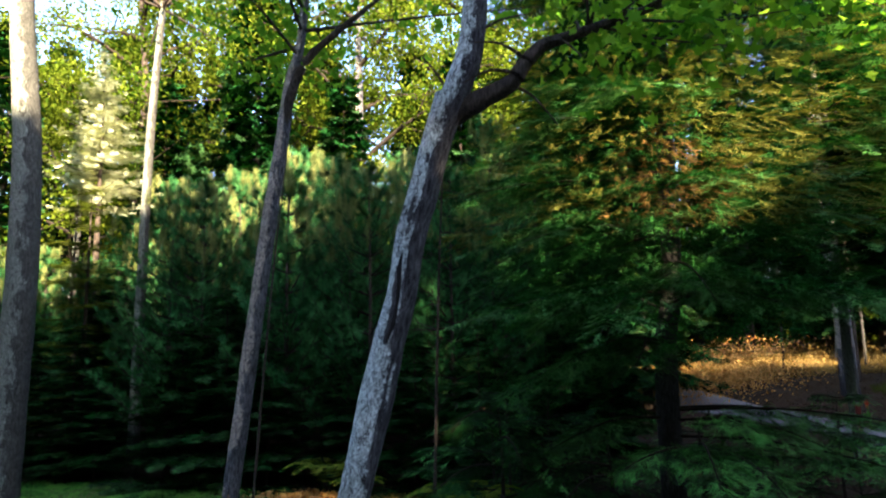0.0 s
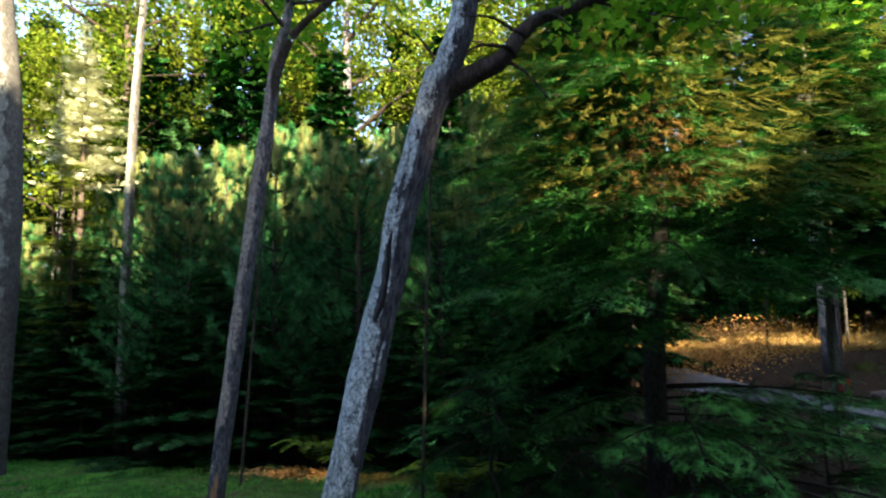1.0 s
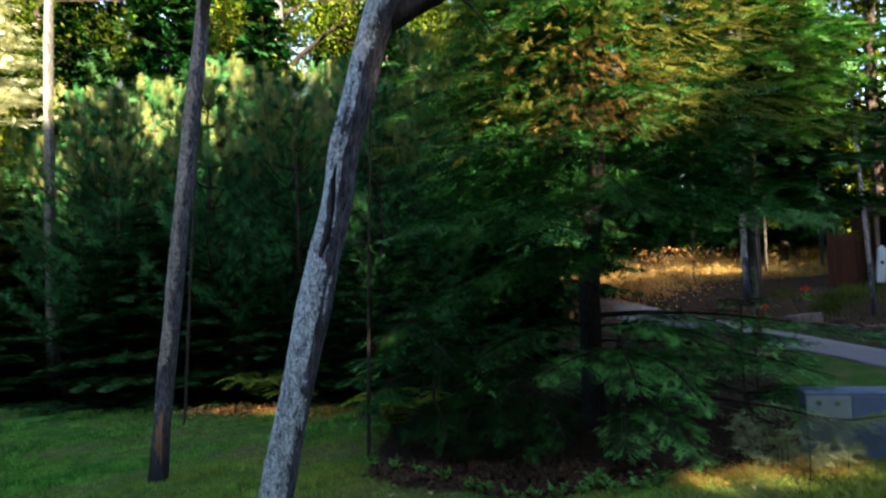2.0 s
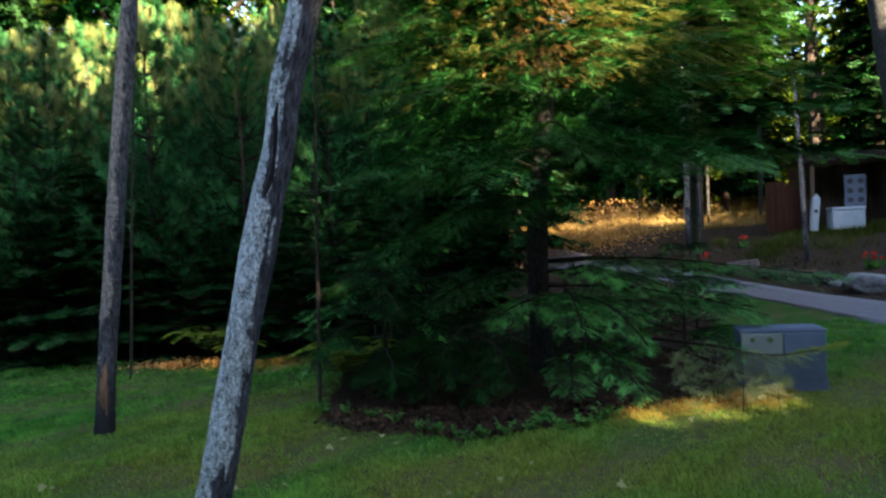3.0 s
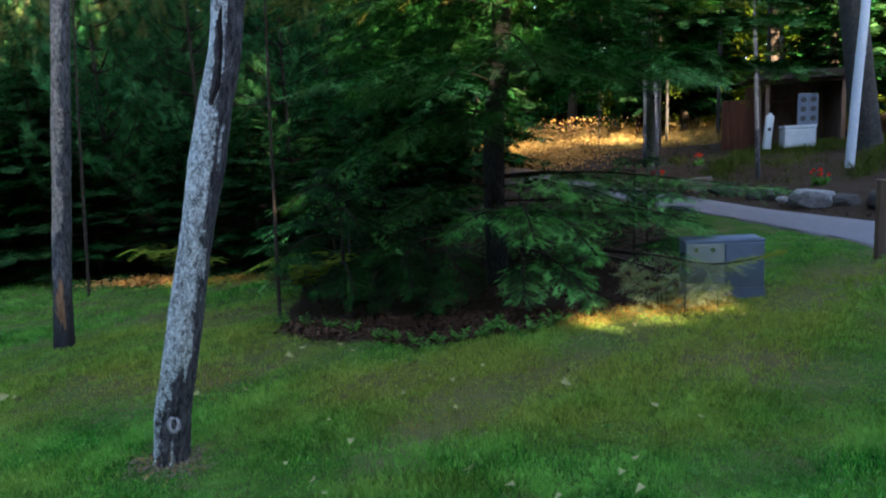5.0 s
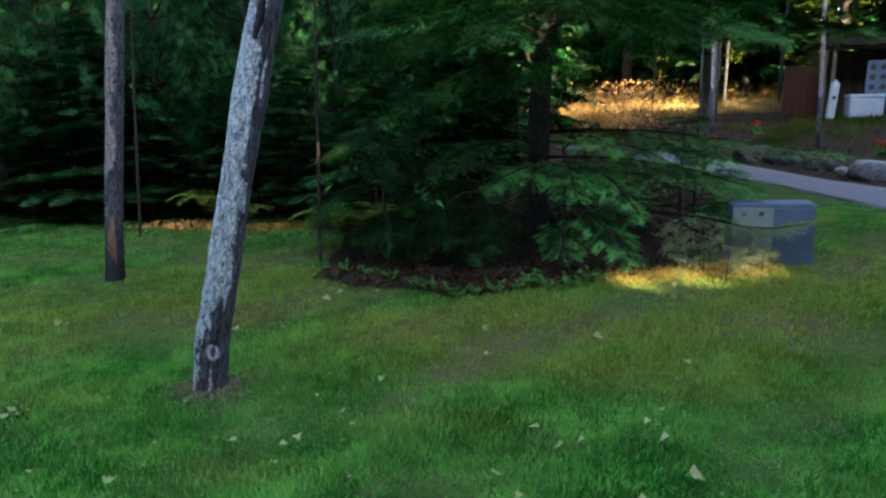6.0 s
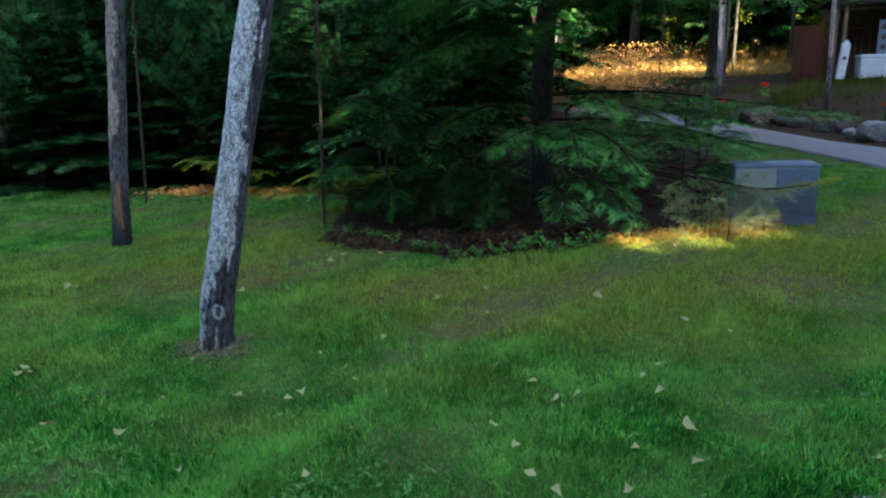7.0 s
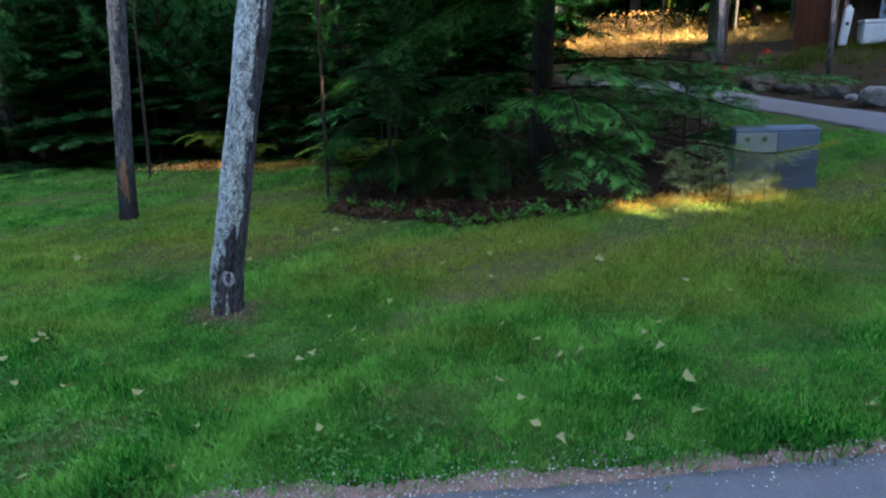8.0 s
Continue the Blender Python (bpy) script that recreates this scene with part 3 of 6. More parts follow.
def tree_thing(name, arrays, bark, leaf, m, label, group="", category="tree"):
    t = thing(name, m, label, category, group)
    part("trunk", arrays[0], bark, t)
    tagged(part("branchwork", arrays[1], M_TWIG, t), kind="stuff")
    part("crown", mesh("crown", *arrays[2], leaf), leaf, t)
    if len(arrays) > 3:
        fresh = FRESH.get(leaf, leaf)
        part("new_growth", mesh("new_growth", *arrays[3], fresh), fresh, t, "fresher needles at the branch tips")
    return t


# ---- the ground ----
STEPS = ([5.5, 7.5, 13.5, 15.6, 17.5, 18.8, 19.8, 22.2, 30, 60], [0, 0.04, 0.10, 0.16, 0.38, 0.55, 0.84, 1.2, 1.7, 3.2])


def ground_z(x, y):
    return np.interp(0.6 * np.asarray(x) + 0.8 * np.asarray(y), *STEPS)


def road_edge(x):
    return 1.80 + 0.215 * (np.asarray(x) - 1.78) + 0.02 * np.sin(np.asarray(x) * 2.1)


NEAR_EDGE = [(8.2, 3.0), (7.62, 8.2), (7.14, 11.2), (6.15, 14.5), (4.50, 18.0), (1.5, 22.0)]
FAR_EDGE = [(10.4, 3.0), (9.5, 8.9), (8.12, 12.7), (7.0, 15.2), (5.15, 19.1), (2.3, 24.0)]


def wave(x, y, k, s):
    return np.sin(x * k + s) * np.cos(y * k * 1.13 + 1.7 * s) + 0.5 * np.sin(x * k * 2.3 - y * k * 1.9 + s)


def turf(x, y):
    """1 on the mown lawn, 0 on the woodland floor and in the beds."""
    x, y = np.asarray(x, float), np.asarray(y, float)
    w = 0.14 * wave(x, y, 1.9, 0.4)
    back = 9.75 - 0.05 * (x + 2) + w
    back = np.where(x > -1.2, np.minimum(back, 8.9 + w), back)
    lawn = 1 / (1 + np.exp(-(back - y) * 9))
    front = np.interp(x, [-0.6, -0.25, 0.3, 1.3, 2.3, 3.0, 4.2, 5.2], [9.5, 6.45, 6.10, 5.80, 6.10, 6.45, 7.1, 12.0]) + 0.5 * w
    bed = 1 / (1 + np.exp(-(y - front) * 14)) * (x > -0.5) * (x < 5.2)
    drive = np.interp(y, [p[1] for p in NEAR_EDGE], [p[0] for p in NEAR_EDGE])
    lawn = np.where(x > 4.6, (x < drive + 0.8) / (1 + np.exp((0.6 * x + 0.8 * y - 15.5) * 6)), lawn)
    near = 1 / (1 + np.exp(-(y - road_edge(x) - 0.11 - 0.5 * w) * 30))
    return np.clip(lawn * (1 - bed), 0, 1) * near


def worn(x, y):
    """0 on lush grass, towards 1 where the turf is thin, yellowish and dry."""
    x, y = np.asarray(x, float), np.asarray(y, float)
    w = 0.5 + 0.42 * wave(x, y, 1.15, 2.3) + 0.20 * wave(x, y, 3.7, 0.9)
    band = np.clip((y - 3.1 - 0.12 * x) / 1.5, 0, 1) * np.clip((9.6 - y) / 2.2, 0, 1) * np.clip((x + 5.5) / 3.5, 0.1, 1)
    spots = sum(np.exp(-((x - a) ** 2 / (2 * c ** 2) + (y - b) ** 2 / (2 * d ** 2))) for a, b, c, d in ((0.3, 4.9, 1.0, 0.35), (-1.5, 5.1, 0.7, 0.4), (2.6, 5.1, 0.9, 0.4), (4.2, 5.0, 0.6, 0.5), (3.6, 6.1, 0.8, 0.3), (6.4, 8.0, 0.6, 0.4), (3.6, 3.75, 0.7, 0.16), (2.3, 4.1, 0.7, 0.2), (1.5, 3.2, 0.4, 0.14), (-1.2, 3.3, 0.5, 0.2), (0.7, 2.6, 0.35, 0.12), (4.6, 4.2, 0.5, 0.2)))
    return np.clip(0.75 * band * np.clip(w, 0, 1) + 0.50 * spots * (0.6 + 0.5 * w), 0, 0.85)


xs = np.unique(np.concatenate([[-600, -250, -120, -70, -45, -30, -22], np.arange(-16, 16.01, 0.16), [18, 22, 30, 45, 70, 120, 250, 600]]))
ys = np.unique(np.concatenate([[-600, -250, -120, -60, -35, -22, -14, -9], np.arange(-5, 24.01, 0.16), [26, 29, 33, 40, 50, 70, 120, 250, 600]]))
gx, gy = np.meshgrid(xs, ys, indexing="ij")
lumps = 0.018 * wave(gx, gy, 2.6, 1.0) + 0.012 * wave(gx, gy, 6.1, 2.0)
gz = ground_z(gx, gy) + np.where(gy > road_edge(gx) + 0.3, lumps, -0.02)
ii, jj = np.meshgrid(np.arange(len(xs) - 1), np.arange(len(ys) - 1), indexing="ij")
n = len(ys)
quads = np.stack([ii * n + jj, (ii + 1) * n + jj, (ii + 1) * n + jj + 1, ii * n + jj + 1], -1).reshape(-1, 4)
m_ground, nt, b = material("soil_and_turf", 0.95)
v = coords(nt)
att = nt.nodes.new("ShaderNodeAttribute")
att.attribute_name = "turf"
grain = noise_of(nt, v, 38.0, 8.0, 0.7)
broad = noise_of(nt, v, 0.9, 4.0)
soil = ramp(nt, grain, [(0.3, (0.009, 0.005, 0.003)), (0.5, (0.025, 0.014, 0.008)), (0.72, (0.075, 0.042, 0.023))])
sod = ramp(nt, grain, [(0.3, (0.012, 0.044, 0.004)), (0.55, (0.030, 0.085, 0.007)), (0.75, (0.090, 0.110, 0.018))])
sod = mix(nt, ramp(nt, broad, [(0.46, (0.0, 0.0, 0.0)), (0.62, (0.75, 0.75, 0.75))]), sod, (0.105, 0.090, 0.034))
dry_at = nt.nodes.new("ShaderNodeAttribute")
dry_at.attribute_name = "worn"
sod = mix(nt, dry_at.outputs["Fac"], sod, ramp(nt, grain, [(0.3, (0.040, 0.034, 0.010)), (0.6, (0.105, 0.082, 0.026)), (0.8, (0.17, 0.13, 0.05))]))
nt.links.new(mix(nt, att.outputs["Fac"], soil, sod), b.inputs["Base Color"])
bump(nt, b, grain, 0.8, 0.03)
ground = new("ground", mesh("ground", np.stack([gx, gy, gz], -1).reshape(-1, 3), quads, m_ground, True))
layer = ground.data.attributes.new("turf", "FLOAT", "POINT")
layer.data.foreach_set("value", turf(gx, gy).ravel().astype(np.float32))
layer = ground.data.attributes.new("worn", "FLOAT", "POINT")
layer.data.foreach_set("value", worn(gx, gy).ravel().astype(np.float32))
tagged(ground, "mown lawn running into brown leaf-littered woodland floor", "ground", kind="structure")


def strip(name, near, far, mat, lift, label, category, rows=90, cols=8, thick=0.05):
    """A paved strip between two edges, lying on the ground with a thin worn rim."""
    a, _ = curve_points([(*p, 0) for p in near], rows)
    c, _ = curve_points([(*p, 0) for p in far], rows)
    width = float(np.mean(np.linalg.norm(a - c, axis=1)))
    f = np.concatenate([[0, 0.015 / width], np.linspace(0.1 / width, 1 - 0.015 / width, cols - 3), [1]])[None, :, None]
    p = a[:, None] * (1 - f) + c[:, None] * f
    p[:, 0, :2] += 0.03 * np.stack([wave(p[:, 0, 0], p[:, 0, 1], 5.0, 3.0)] * 2, -1)
    p[..., 2] = ground_z(p[..., 0], p[..., 1]) + lift
    p[:, 0, 2] -= thick
    p[:, -1, 2] -= thick
    i, j = np.meshgrid(np.arange(rows - 1), np.arange(cols - 1), indexing="ij")
    q = np.stack([i * cols + j, i * cols + j + 1, (i + 1) * cols + j + 1, (i + 1) * cols + j], -1).reshape(-1, 4)
    ob = new(name, mesh(name, p.reshape(-1, 3), q, mat, True))
    return tagged(ob, label, category, kind="structure")


strip("driveway", NEAR_EDGE, FAR_EDGE, M_DRIVE, 0.035, "pale grey worn asphalt driveway curving into the trees", "driveway")
rx = np.linspace(-30, 30, 40)
strip("road", [(x, float(road_edge(x))) for x in rx], [(x, float(road_edge(x)) - 6.0) for x in rx], M_ASPHALT, 0.022,
      "dark grey coarse asphalt road beside the lawn", "road", rows=400, thick=0.06)


def gp(x, y, turn=0.0, lift=0.0, size=1.0):
    return pose(x, y, float(ground_z(x, y)) + lift, 0, 0, turn) @ Matrix.Diagonal((size, size, size, 1))


def part_each(name, arrays, verts_each, faces_each, mat, parent):
    """Alike limbs of one thing, each a part of its own."""
    v, f = arrays
    for k in range(len(v) // verts_each):
        part(name, (v[k * verts_each:(k + 1) * verts_each], f[k * faces_each:(k + 1) * faces_each] - k * verts_each), mat, parent)


# ---- lichen-covered leaning tree by the lawn ----
t1 = thing("leaning_tree", pose(0, 3.6, 0), "grey leaning tree with pale lichen crust, standing in lawn", "tree")
bole = [(-0.03, 0.0, -0.15), (0.0, 0.0, 0.0), (0.055, -0.01, 0.335), (0.105, -0.02, 0.51), (0.19, -0.02, 0.86), (0.27, -0.02, 1.20), (0.36, -0.02, 1.53),
        (0.44, -0.01, 1.85), (0.515, 0.0, 2.16), (0.60, 0.0, 2.44), (0.655, 0.0, 2.75), (0.75, 0.0, 3.05), (0.85, 0.0, 3.38), (0.94, 0.0, 3.62)]
bark, faces = tube(bole, [0.112, 0.108, 0.108, 0.103, 0.101, 0.094, 0.095, 0.101, 0.091, 0.089, 0.088, 0.089, 0.091, 0.100], 64, 340, 0.075, 2.0, 0.14)
line, _ = curve_points(bole, 340)
ringed = bark.reshape(340, 64, 3) - line[:, None, :]
turn_at = np.arctan2(ringed[..., 0], -ringed[..., 1]) - 0.10 - 0.10 * np.sin(line[:, None, 2] * 9)
dent = 0.26 * np.exp(-(turn_at / 0.13) ** 2) * np.exp(-((line[:, None, 2] - 2.42) / 0.24) ** 4)
lip = 0.07 * np.exp(-((np.abs(turn_at) - 0.34) / 0.14) ** 2) * np.exp(-((line[:, None, 2] - 2.42) / 0.30) ** 4)
cleft = 0.16 * np.exp(-((turn_at - 0.1) / 0.12) ** 2) * np.exp(-line[:, None, 2] / 0.16)
ringed *= (1 - dent + lip - cleft)[..., None]
part("trunk", ((line[:, None, :] + ringed).reshape(-1, 3), faces), M_BARK_LICHEN, t1)
stem = [(0.90, 0.0, 3.50), (1.00, 0.0, 3.72), (1.06, 0.01, 3.88), (1.09, 0.02, 4.06), (1.11, 0.06, 4.5), (1.08, 0.2, 5.4), (1.20, 0.3, 6.6), (1.3, 0.3, 8.2)]
for a0, z0, z1, deep in ((0.10, 2.22, 2.66, 0.70), (0.02, 2.40, 2.72, 0.84), (0.17, 2.14, 2.40, 0.86)):
    zs = np.linspace(z0, z1, 7)
    at = np.stack([np.interp(zs, line[:, 2], line[:, k]) for k in range(3)], -1)
    an = a0 + 0.10 * np.sin(zs * 9) + 0.05 * np.sin(zs * 31)
    part("crack", tube(at + 0.090 * deep * np.stack([np.sin(an), -np.cos(an), 0 * an], -1), [0.004, 0.013, 0.017, 0.012, 0.004], 8, 24, 0.3, z0), M_CRACK, t1, "dark open crack in bare wood")
part("upper_stem", tube(stem, [0.090, 0.088, 0.082, 0.076, 0.072, 0.062, 0.05, 0.02], 22, 90, 0.09, 5.0), M_BARK_LICHEN, t1, "dark grey upper stem above the fork")
arm = [(0.93, 0.02, 3.52), (1.12, 0.04, 3.60), (1.30, 0.05, 3.68), (1.40, 0.08, 3.82), (1.50, 0.12, 3.92), (1.66, 0.2, 3.99), (2.1, 0.4, 4.18), (2.7, 0.6, 4.42), (3.5, 0.9, 4.75)]
part("side_limb", tube(arm, [0.078, 0.062, 0.052, 0.046, 0.040, 0.034, 0.026, 0.018, 0.010], 16, 60, 0.10, 9.0), M_BARK_DARK, t1, "dark side limb rising from the fork")
rng = np.random.default_rng(11)
twigs, ends = [], []
armline, _ = curve_points(arm, 60)
for k in range(26):
    p = armline[rng.integers(38, 59)]
    e = p + np.array([rng.uniform(-0.1, 1.1), rng.uniform(-0.5, 0.9), rng.uniform(-0.18, 0.6)])
    twigs.append(tube([p, (p + e) / 2 + rng.normal(0, 0.07, 3), e], [0.012, 0.003], 5, 7))
    ends += [e, (p + e) / 2]
for a, c in (((1.28, 0.05, 3.68), (1.56, 0.1, 3.40)), ((1.40, 0.08, 3.82), (1.12, -0.1, 3.90)), ((1.33, 0.06, 3.74), (1.05, -0.1, 3.66)), ((1.52, 0.1, 3.93), (1.72, 0.1, 3.80)), ((1.02, 0.0, 3.95), (1.45, 0.05, 4.10)), ((0.98, 0.0, 3.5), (0.80, -0.15, 3.85))):
    a, c = np.array(a), np.array(c)
    twigs.append(tube([a, (a + c) / 2 + [0, 0, 0.05], c], [0.014, 0.004], 5, 7))
stemline, _ = curve_points(stem, 60)
for k in range(22):
    p = stemline[rng.integers(36, 59)]
    e = p + np.array([rng.normal(0.2, 0.9), rng.normal(0.2, 0.8), rng.uniform(0.0, 0.9)])
    twigs.append(tube([p, (p + e) / 2 + rng.normal(0, 0.1, 3), e], [0.016, 0.004], 5, 7))
    ends += [e, (p + e) / 2]
for tw in twigs:
    part("twig", tw, M_BARK_DARK, t1)
part("crown", mesh("crown", *crown_leaves(rng, ends, 0.36, 2600, MAPLE, 0.090), M_MAPLE), M_MAPLE, t1, "bright green lobed leaves")
ring = [(0.092 + 0.024 * math.cos(a), -0.098 + 0.012 * math.cos(a), 0.285 + 0.046 * math.sin(a)) for a in np.linspace(0, 2 * math.pi, 13)]
part("knot", tube(ring, [0.011, 0.014, 0.012, 0.015], 8, 30, 0.3, 1.0), M_KNOT, t1, "pale healed ring of a branch knot")

# ---- second, thinner tree ----
t2 = thing("slender_tree", pose(-2.31, 6.10, 0), "slender grey tree with a dark scarred base, standing in the lawn", "tree")
bole = [(-0.02, 0, -0.15), (0.0, 0, 0.0), (0.055, 0, 0.50), (0.12, 0, 1.0), (0.185, 0, 1.45), (0.265, 0, 2.05), (0.33, 0, 2.5), (0.40, 0, 3.0), (0.48, 0, 3.55), (0.53, 0, 3.87), (0.63, 0, 4.48), (0.71, 0, 5.1), (0.86, 0, 5.7), (0.98, 0.1, 8.0)]
part("trunk", tube(bole, [0.104, 0.096, 0.088, 0.085, 0.085, 0.084, 0.083, 0.082, 0.082, 0.079, 0.069, 0.058, 0.046, 0.02], 30, 220, 0.09, 4.0, 0.12), M_BARK_GREY, t2)
part("side_limb", tube([(0.65, 0, 4.60), (0.74, -0.02, 4.95), (0.93, -0.03, 5.30), (1.30, 0.0, 5.60), (2.0, 0.1, 6.1)], [0.060, 0.052, 0.045, 0.035, 0.012], 12, 30, 0.1, 6.0), M_BARK_DARK, t2, "dark limb forking from the stem")
for side, z0, z1, wide in ((-0.30, 0.20, 0.80, 0.034), (0.05, 0.14, 0.62, 0.024), (-0.62, 0.26, 0.60, 0.018)):
    zs = np.linspace(z0, z1, 5)
    an = 0.59 + side + 0.10 * np.sin(zs * 11)
    pts = np.stack([np.interp(zs, [0, 0.5, 1.0], [0, 0.055, 0.12]) + 0.074 * np.sin(an), -0.074 * np.cos(an), zs], -1)
    part("bark_scar", tube(pts, [0.006, wide * 0.8, wide, wide * 0.7, 0.006], 12, 40, 0.7, wide * 90), M_SCAR, t2, "bare brown wood where bark has peeled")
twigs, ends = [], []
line, _ = curve_points(bole, 90)
for k in range(24):
    p = line[rng.integers(80, 89)]
    e = p + np.array([rng.normal(0.1, 0.95), rng.normal(0, 0.9), rng.uniform(-0.1, 0.8)])
    twigs.append(tube([p, (p + e) / 2 + rng.normal(0, 0.1, 3), e], [0.022, 0.004], 5, 7))
    ends += [e, (p + e) / 2]
for tw in twigs:
    part("twig", tw, M_BARK_DARK, t2)
part("crown", mesh("crown", *crown_leaves(rng, ends, 0.5, 2600, MAPLE, 0.11), M_MAPLE), M_MAPLE, t2, "sunlit yellow-green leaves")

# ---- large pale tree at the lawn's end ----
t0 = thing("pale_tree", pose(-8.2, 8.6, 0), "tall pale grey tree catching the sun high on its trunk", "tree")
bole = [(-0.05, 0, -0.2), (0.0, 0, 0.0), (0.05, 0, 1.5), (0.11, 0, 3.6), (0.0, 0, 6.0), (-0.37, 0, 8.8), (-0.6, 0, 13.0)]
part("trunk", tube(bole, [0.30, 0.27, 0.255, 0.245, 0.225, 0.20, 0.06], 28, 150, 0.05, 7.0, 0.2), M_BARK_PALE, t0)
twigs, ends = [], []
line, _ = curve_points(bole, 90)
for k in range(12):
    p = line[rng.integers(85, 89)]
    e = p + np.array([rng.normal(0, 1.6), rng.normal(0, 1.5), rng.uniform(0.3, 1.8)])
    twigs.append(tube([p, (p + e) / 2 + rng.normal(0, 0.1, 3), e], [0.05, 0.006], 6, 7))
    ends += [e, (p + e) / 2]
for tw in twigs:
    part("twig", tw, M_BARK_DARK, t0)
part("crown", mesh("crown", *crown_leaves(rng, ends, 0.8, 1500, FOLD, 0.15), M_LEAF), M_LEAF, t0)

# ---- thin white birch behind the hedge, and thin saplings ----
b3 = thing("birch", pose(-7.75, 11.0, 0), "thin white-barked birch rising out of the young pines", "tree")
part("trunk", tube([(0, 0, -0.2), (0.02, 0, 3.7), (0.08, 0, 6.9), (0.24, 0, 9.4), (0.4, 0, 12.0)], [0.12, 0.098, 0.085, 0.066, 0.03], 16, 90, 0.06, 3.0), M_BARK_PALE, b3)
ends = [np.array([0.3, 0, 10.5]) + rng.normal(0, 1.0, 3) for k in range(16)]
for e in ends:
    part("twig", tube([(0.25, 0, 9.6), (np.array([0.25, 0, 9.6]) + e) / 2, e], [0.03, 0.005], 5, 6), M_BARK_DARK, b3)
part("crown", mesh("crown", *crown_leaves(rng, ends, 0.7, 2600, FOLD, 0.14), M_LEAF), M_LEAF, b3)


def sapling(x, y, tall, radius, lean, label, bark, leaves=0, leaf=None, branch=8):
    r = np.random.default_rng(int(abs(x * 97 + y * 31)))
    s = thing("sapling", gp(x, y), label, "sapling", "saplings")
    pts = [(0, 0, -0.1), (lean * 0.3, 0, tall * 0.35), (lean * 0.6, 0.02, tall * 0.7), (lean, 0, tall)]
    part("trunk", tube(pts, [radius, radius * 0.85, radius * 0.6, 0.006], 10, 50, 0.06, x), bark, s)
    ln, _ = curve_points(pts, 40)
    tw, en = [], []
    for k in range(branch):
        p = ln[r.integers(8, 39)]
        e = p + np.array([r.normal(0, 0.35), r.normal(0, 0.35), r.uniform(-0.1, 0.35)])
        tw.append(tube([p, (p + e) / 2 + r.normal(0, 0.03, 3), e], [0.008, 0.002], 4, 5))
        en.append(e)
    for q in tw:
        part("twig", q, M_TWIG, s)
    if leaves:
        part("leaves", mesh("leaves", *crown_leaves(r, en, 0.22, leaves, OVAL, 0.07), leaf), leaf, s)
    return s


sapling(-0.34, 6.95, 4.6, 0.021, 0.24, "thin dark sapling with bare side twigs at the lawn's edge", M_BARK_DARK, 0, None, 18)
sapling(-3.66, 8.75, 5.2, 0.022, 0.50, "thin grey-brown sapling before the dark conifers", M_BARK_DARK, 0, None, 10)
sapling(8.75, 17.0, 6.2, 0.058, -0.28, "thin grey sapling on the bank beside the driveway", M_BARK_GREY, 260, M_LEAF, 10)
sapling(7.45, 21.5, 6.0, 0.07, 0.1, "thin dark trunk in the sunlit clearing", M_BARK_DARK, 200, M_LEAF, 8)

for x, y, tall, r, lean in ((6.0, 24.0, 5.5, 0.035, 0.2), (8.7, 25.4, 6.5, 0.05, 0.1), (10.8, 26.2, 6.5, 0.08, 0.15), (12.2, 25.0, 6.5, 0.07, -0.1)):
    sapling(x, y, tall, r, lean, "thin dark trunk in the sunlit clearing", M_BARK_ASH, 160, M_LEAF, 7)

# ---- the big hemlock ----
hem_a = conifer(21, 12.5, 3.1, 2.8, 18, 8, 0.095, 0.34, SPRAY, droop=0.20, rise=0.06, tip=0.0, power=0.72, bare=0.07, fine_to=7.4, fan=0.44, jitter=0.08, ruffle=0.22)
hem = thing("hemlock", gp(2.12, 8.40), "large dark hemlock with drooping layered boughs", "tree")
part("trunk", tube([(0, 0, -0.15), (0.03, 0, 2.0), (0.20, 0.02, 3.9), (0.3, 0, 13.0)], [0.145, 0.128, 0.115, 0.03], 18, 80, 0.09, 3.0, 0.25), M_BARK_ASH, hem)
part_each("branch", hem_a[1], 30, 25, M_TWIG, hem)
part("crown", mesh("crown", *hem_a[2], M_HEMLOCK), M_HEMLOCK, hem)
part("new_growth", mesh("new_growth", *hem_a[3], M_HEMLOCK_NEW), M_HEMLOCK_NEW, hem, "fresher needles at the branch tips")


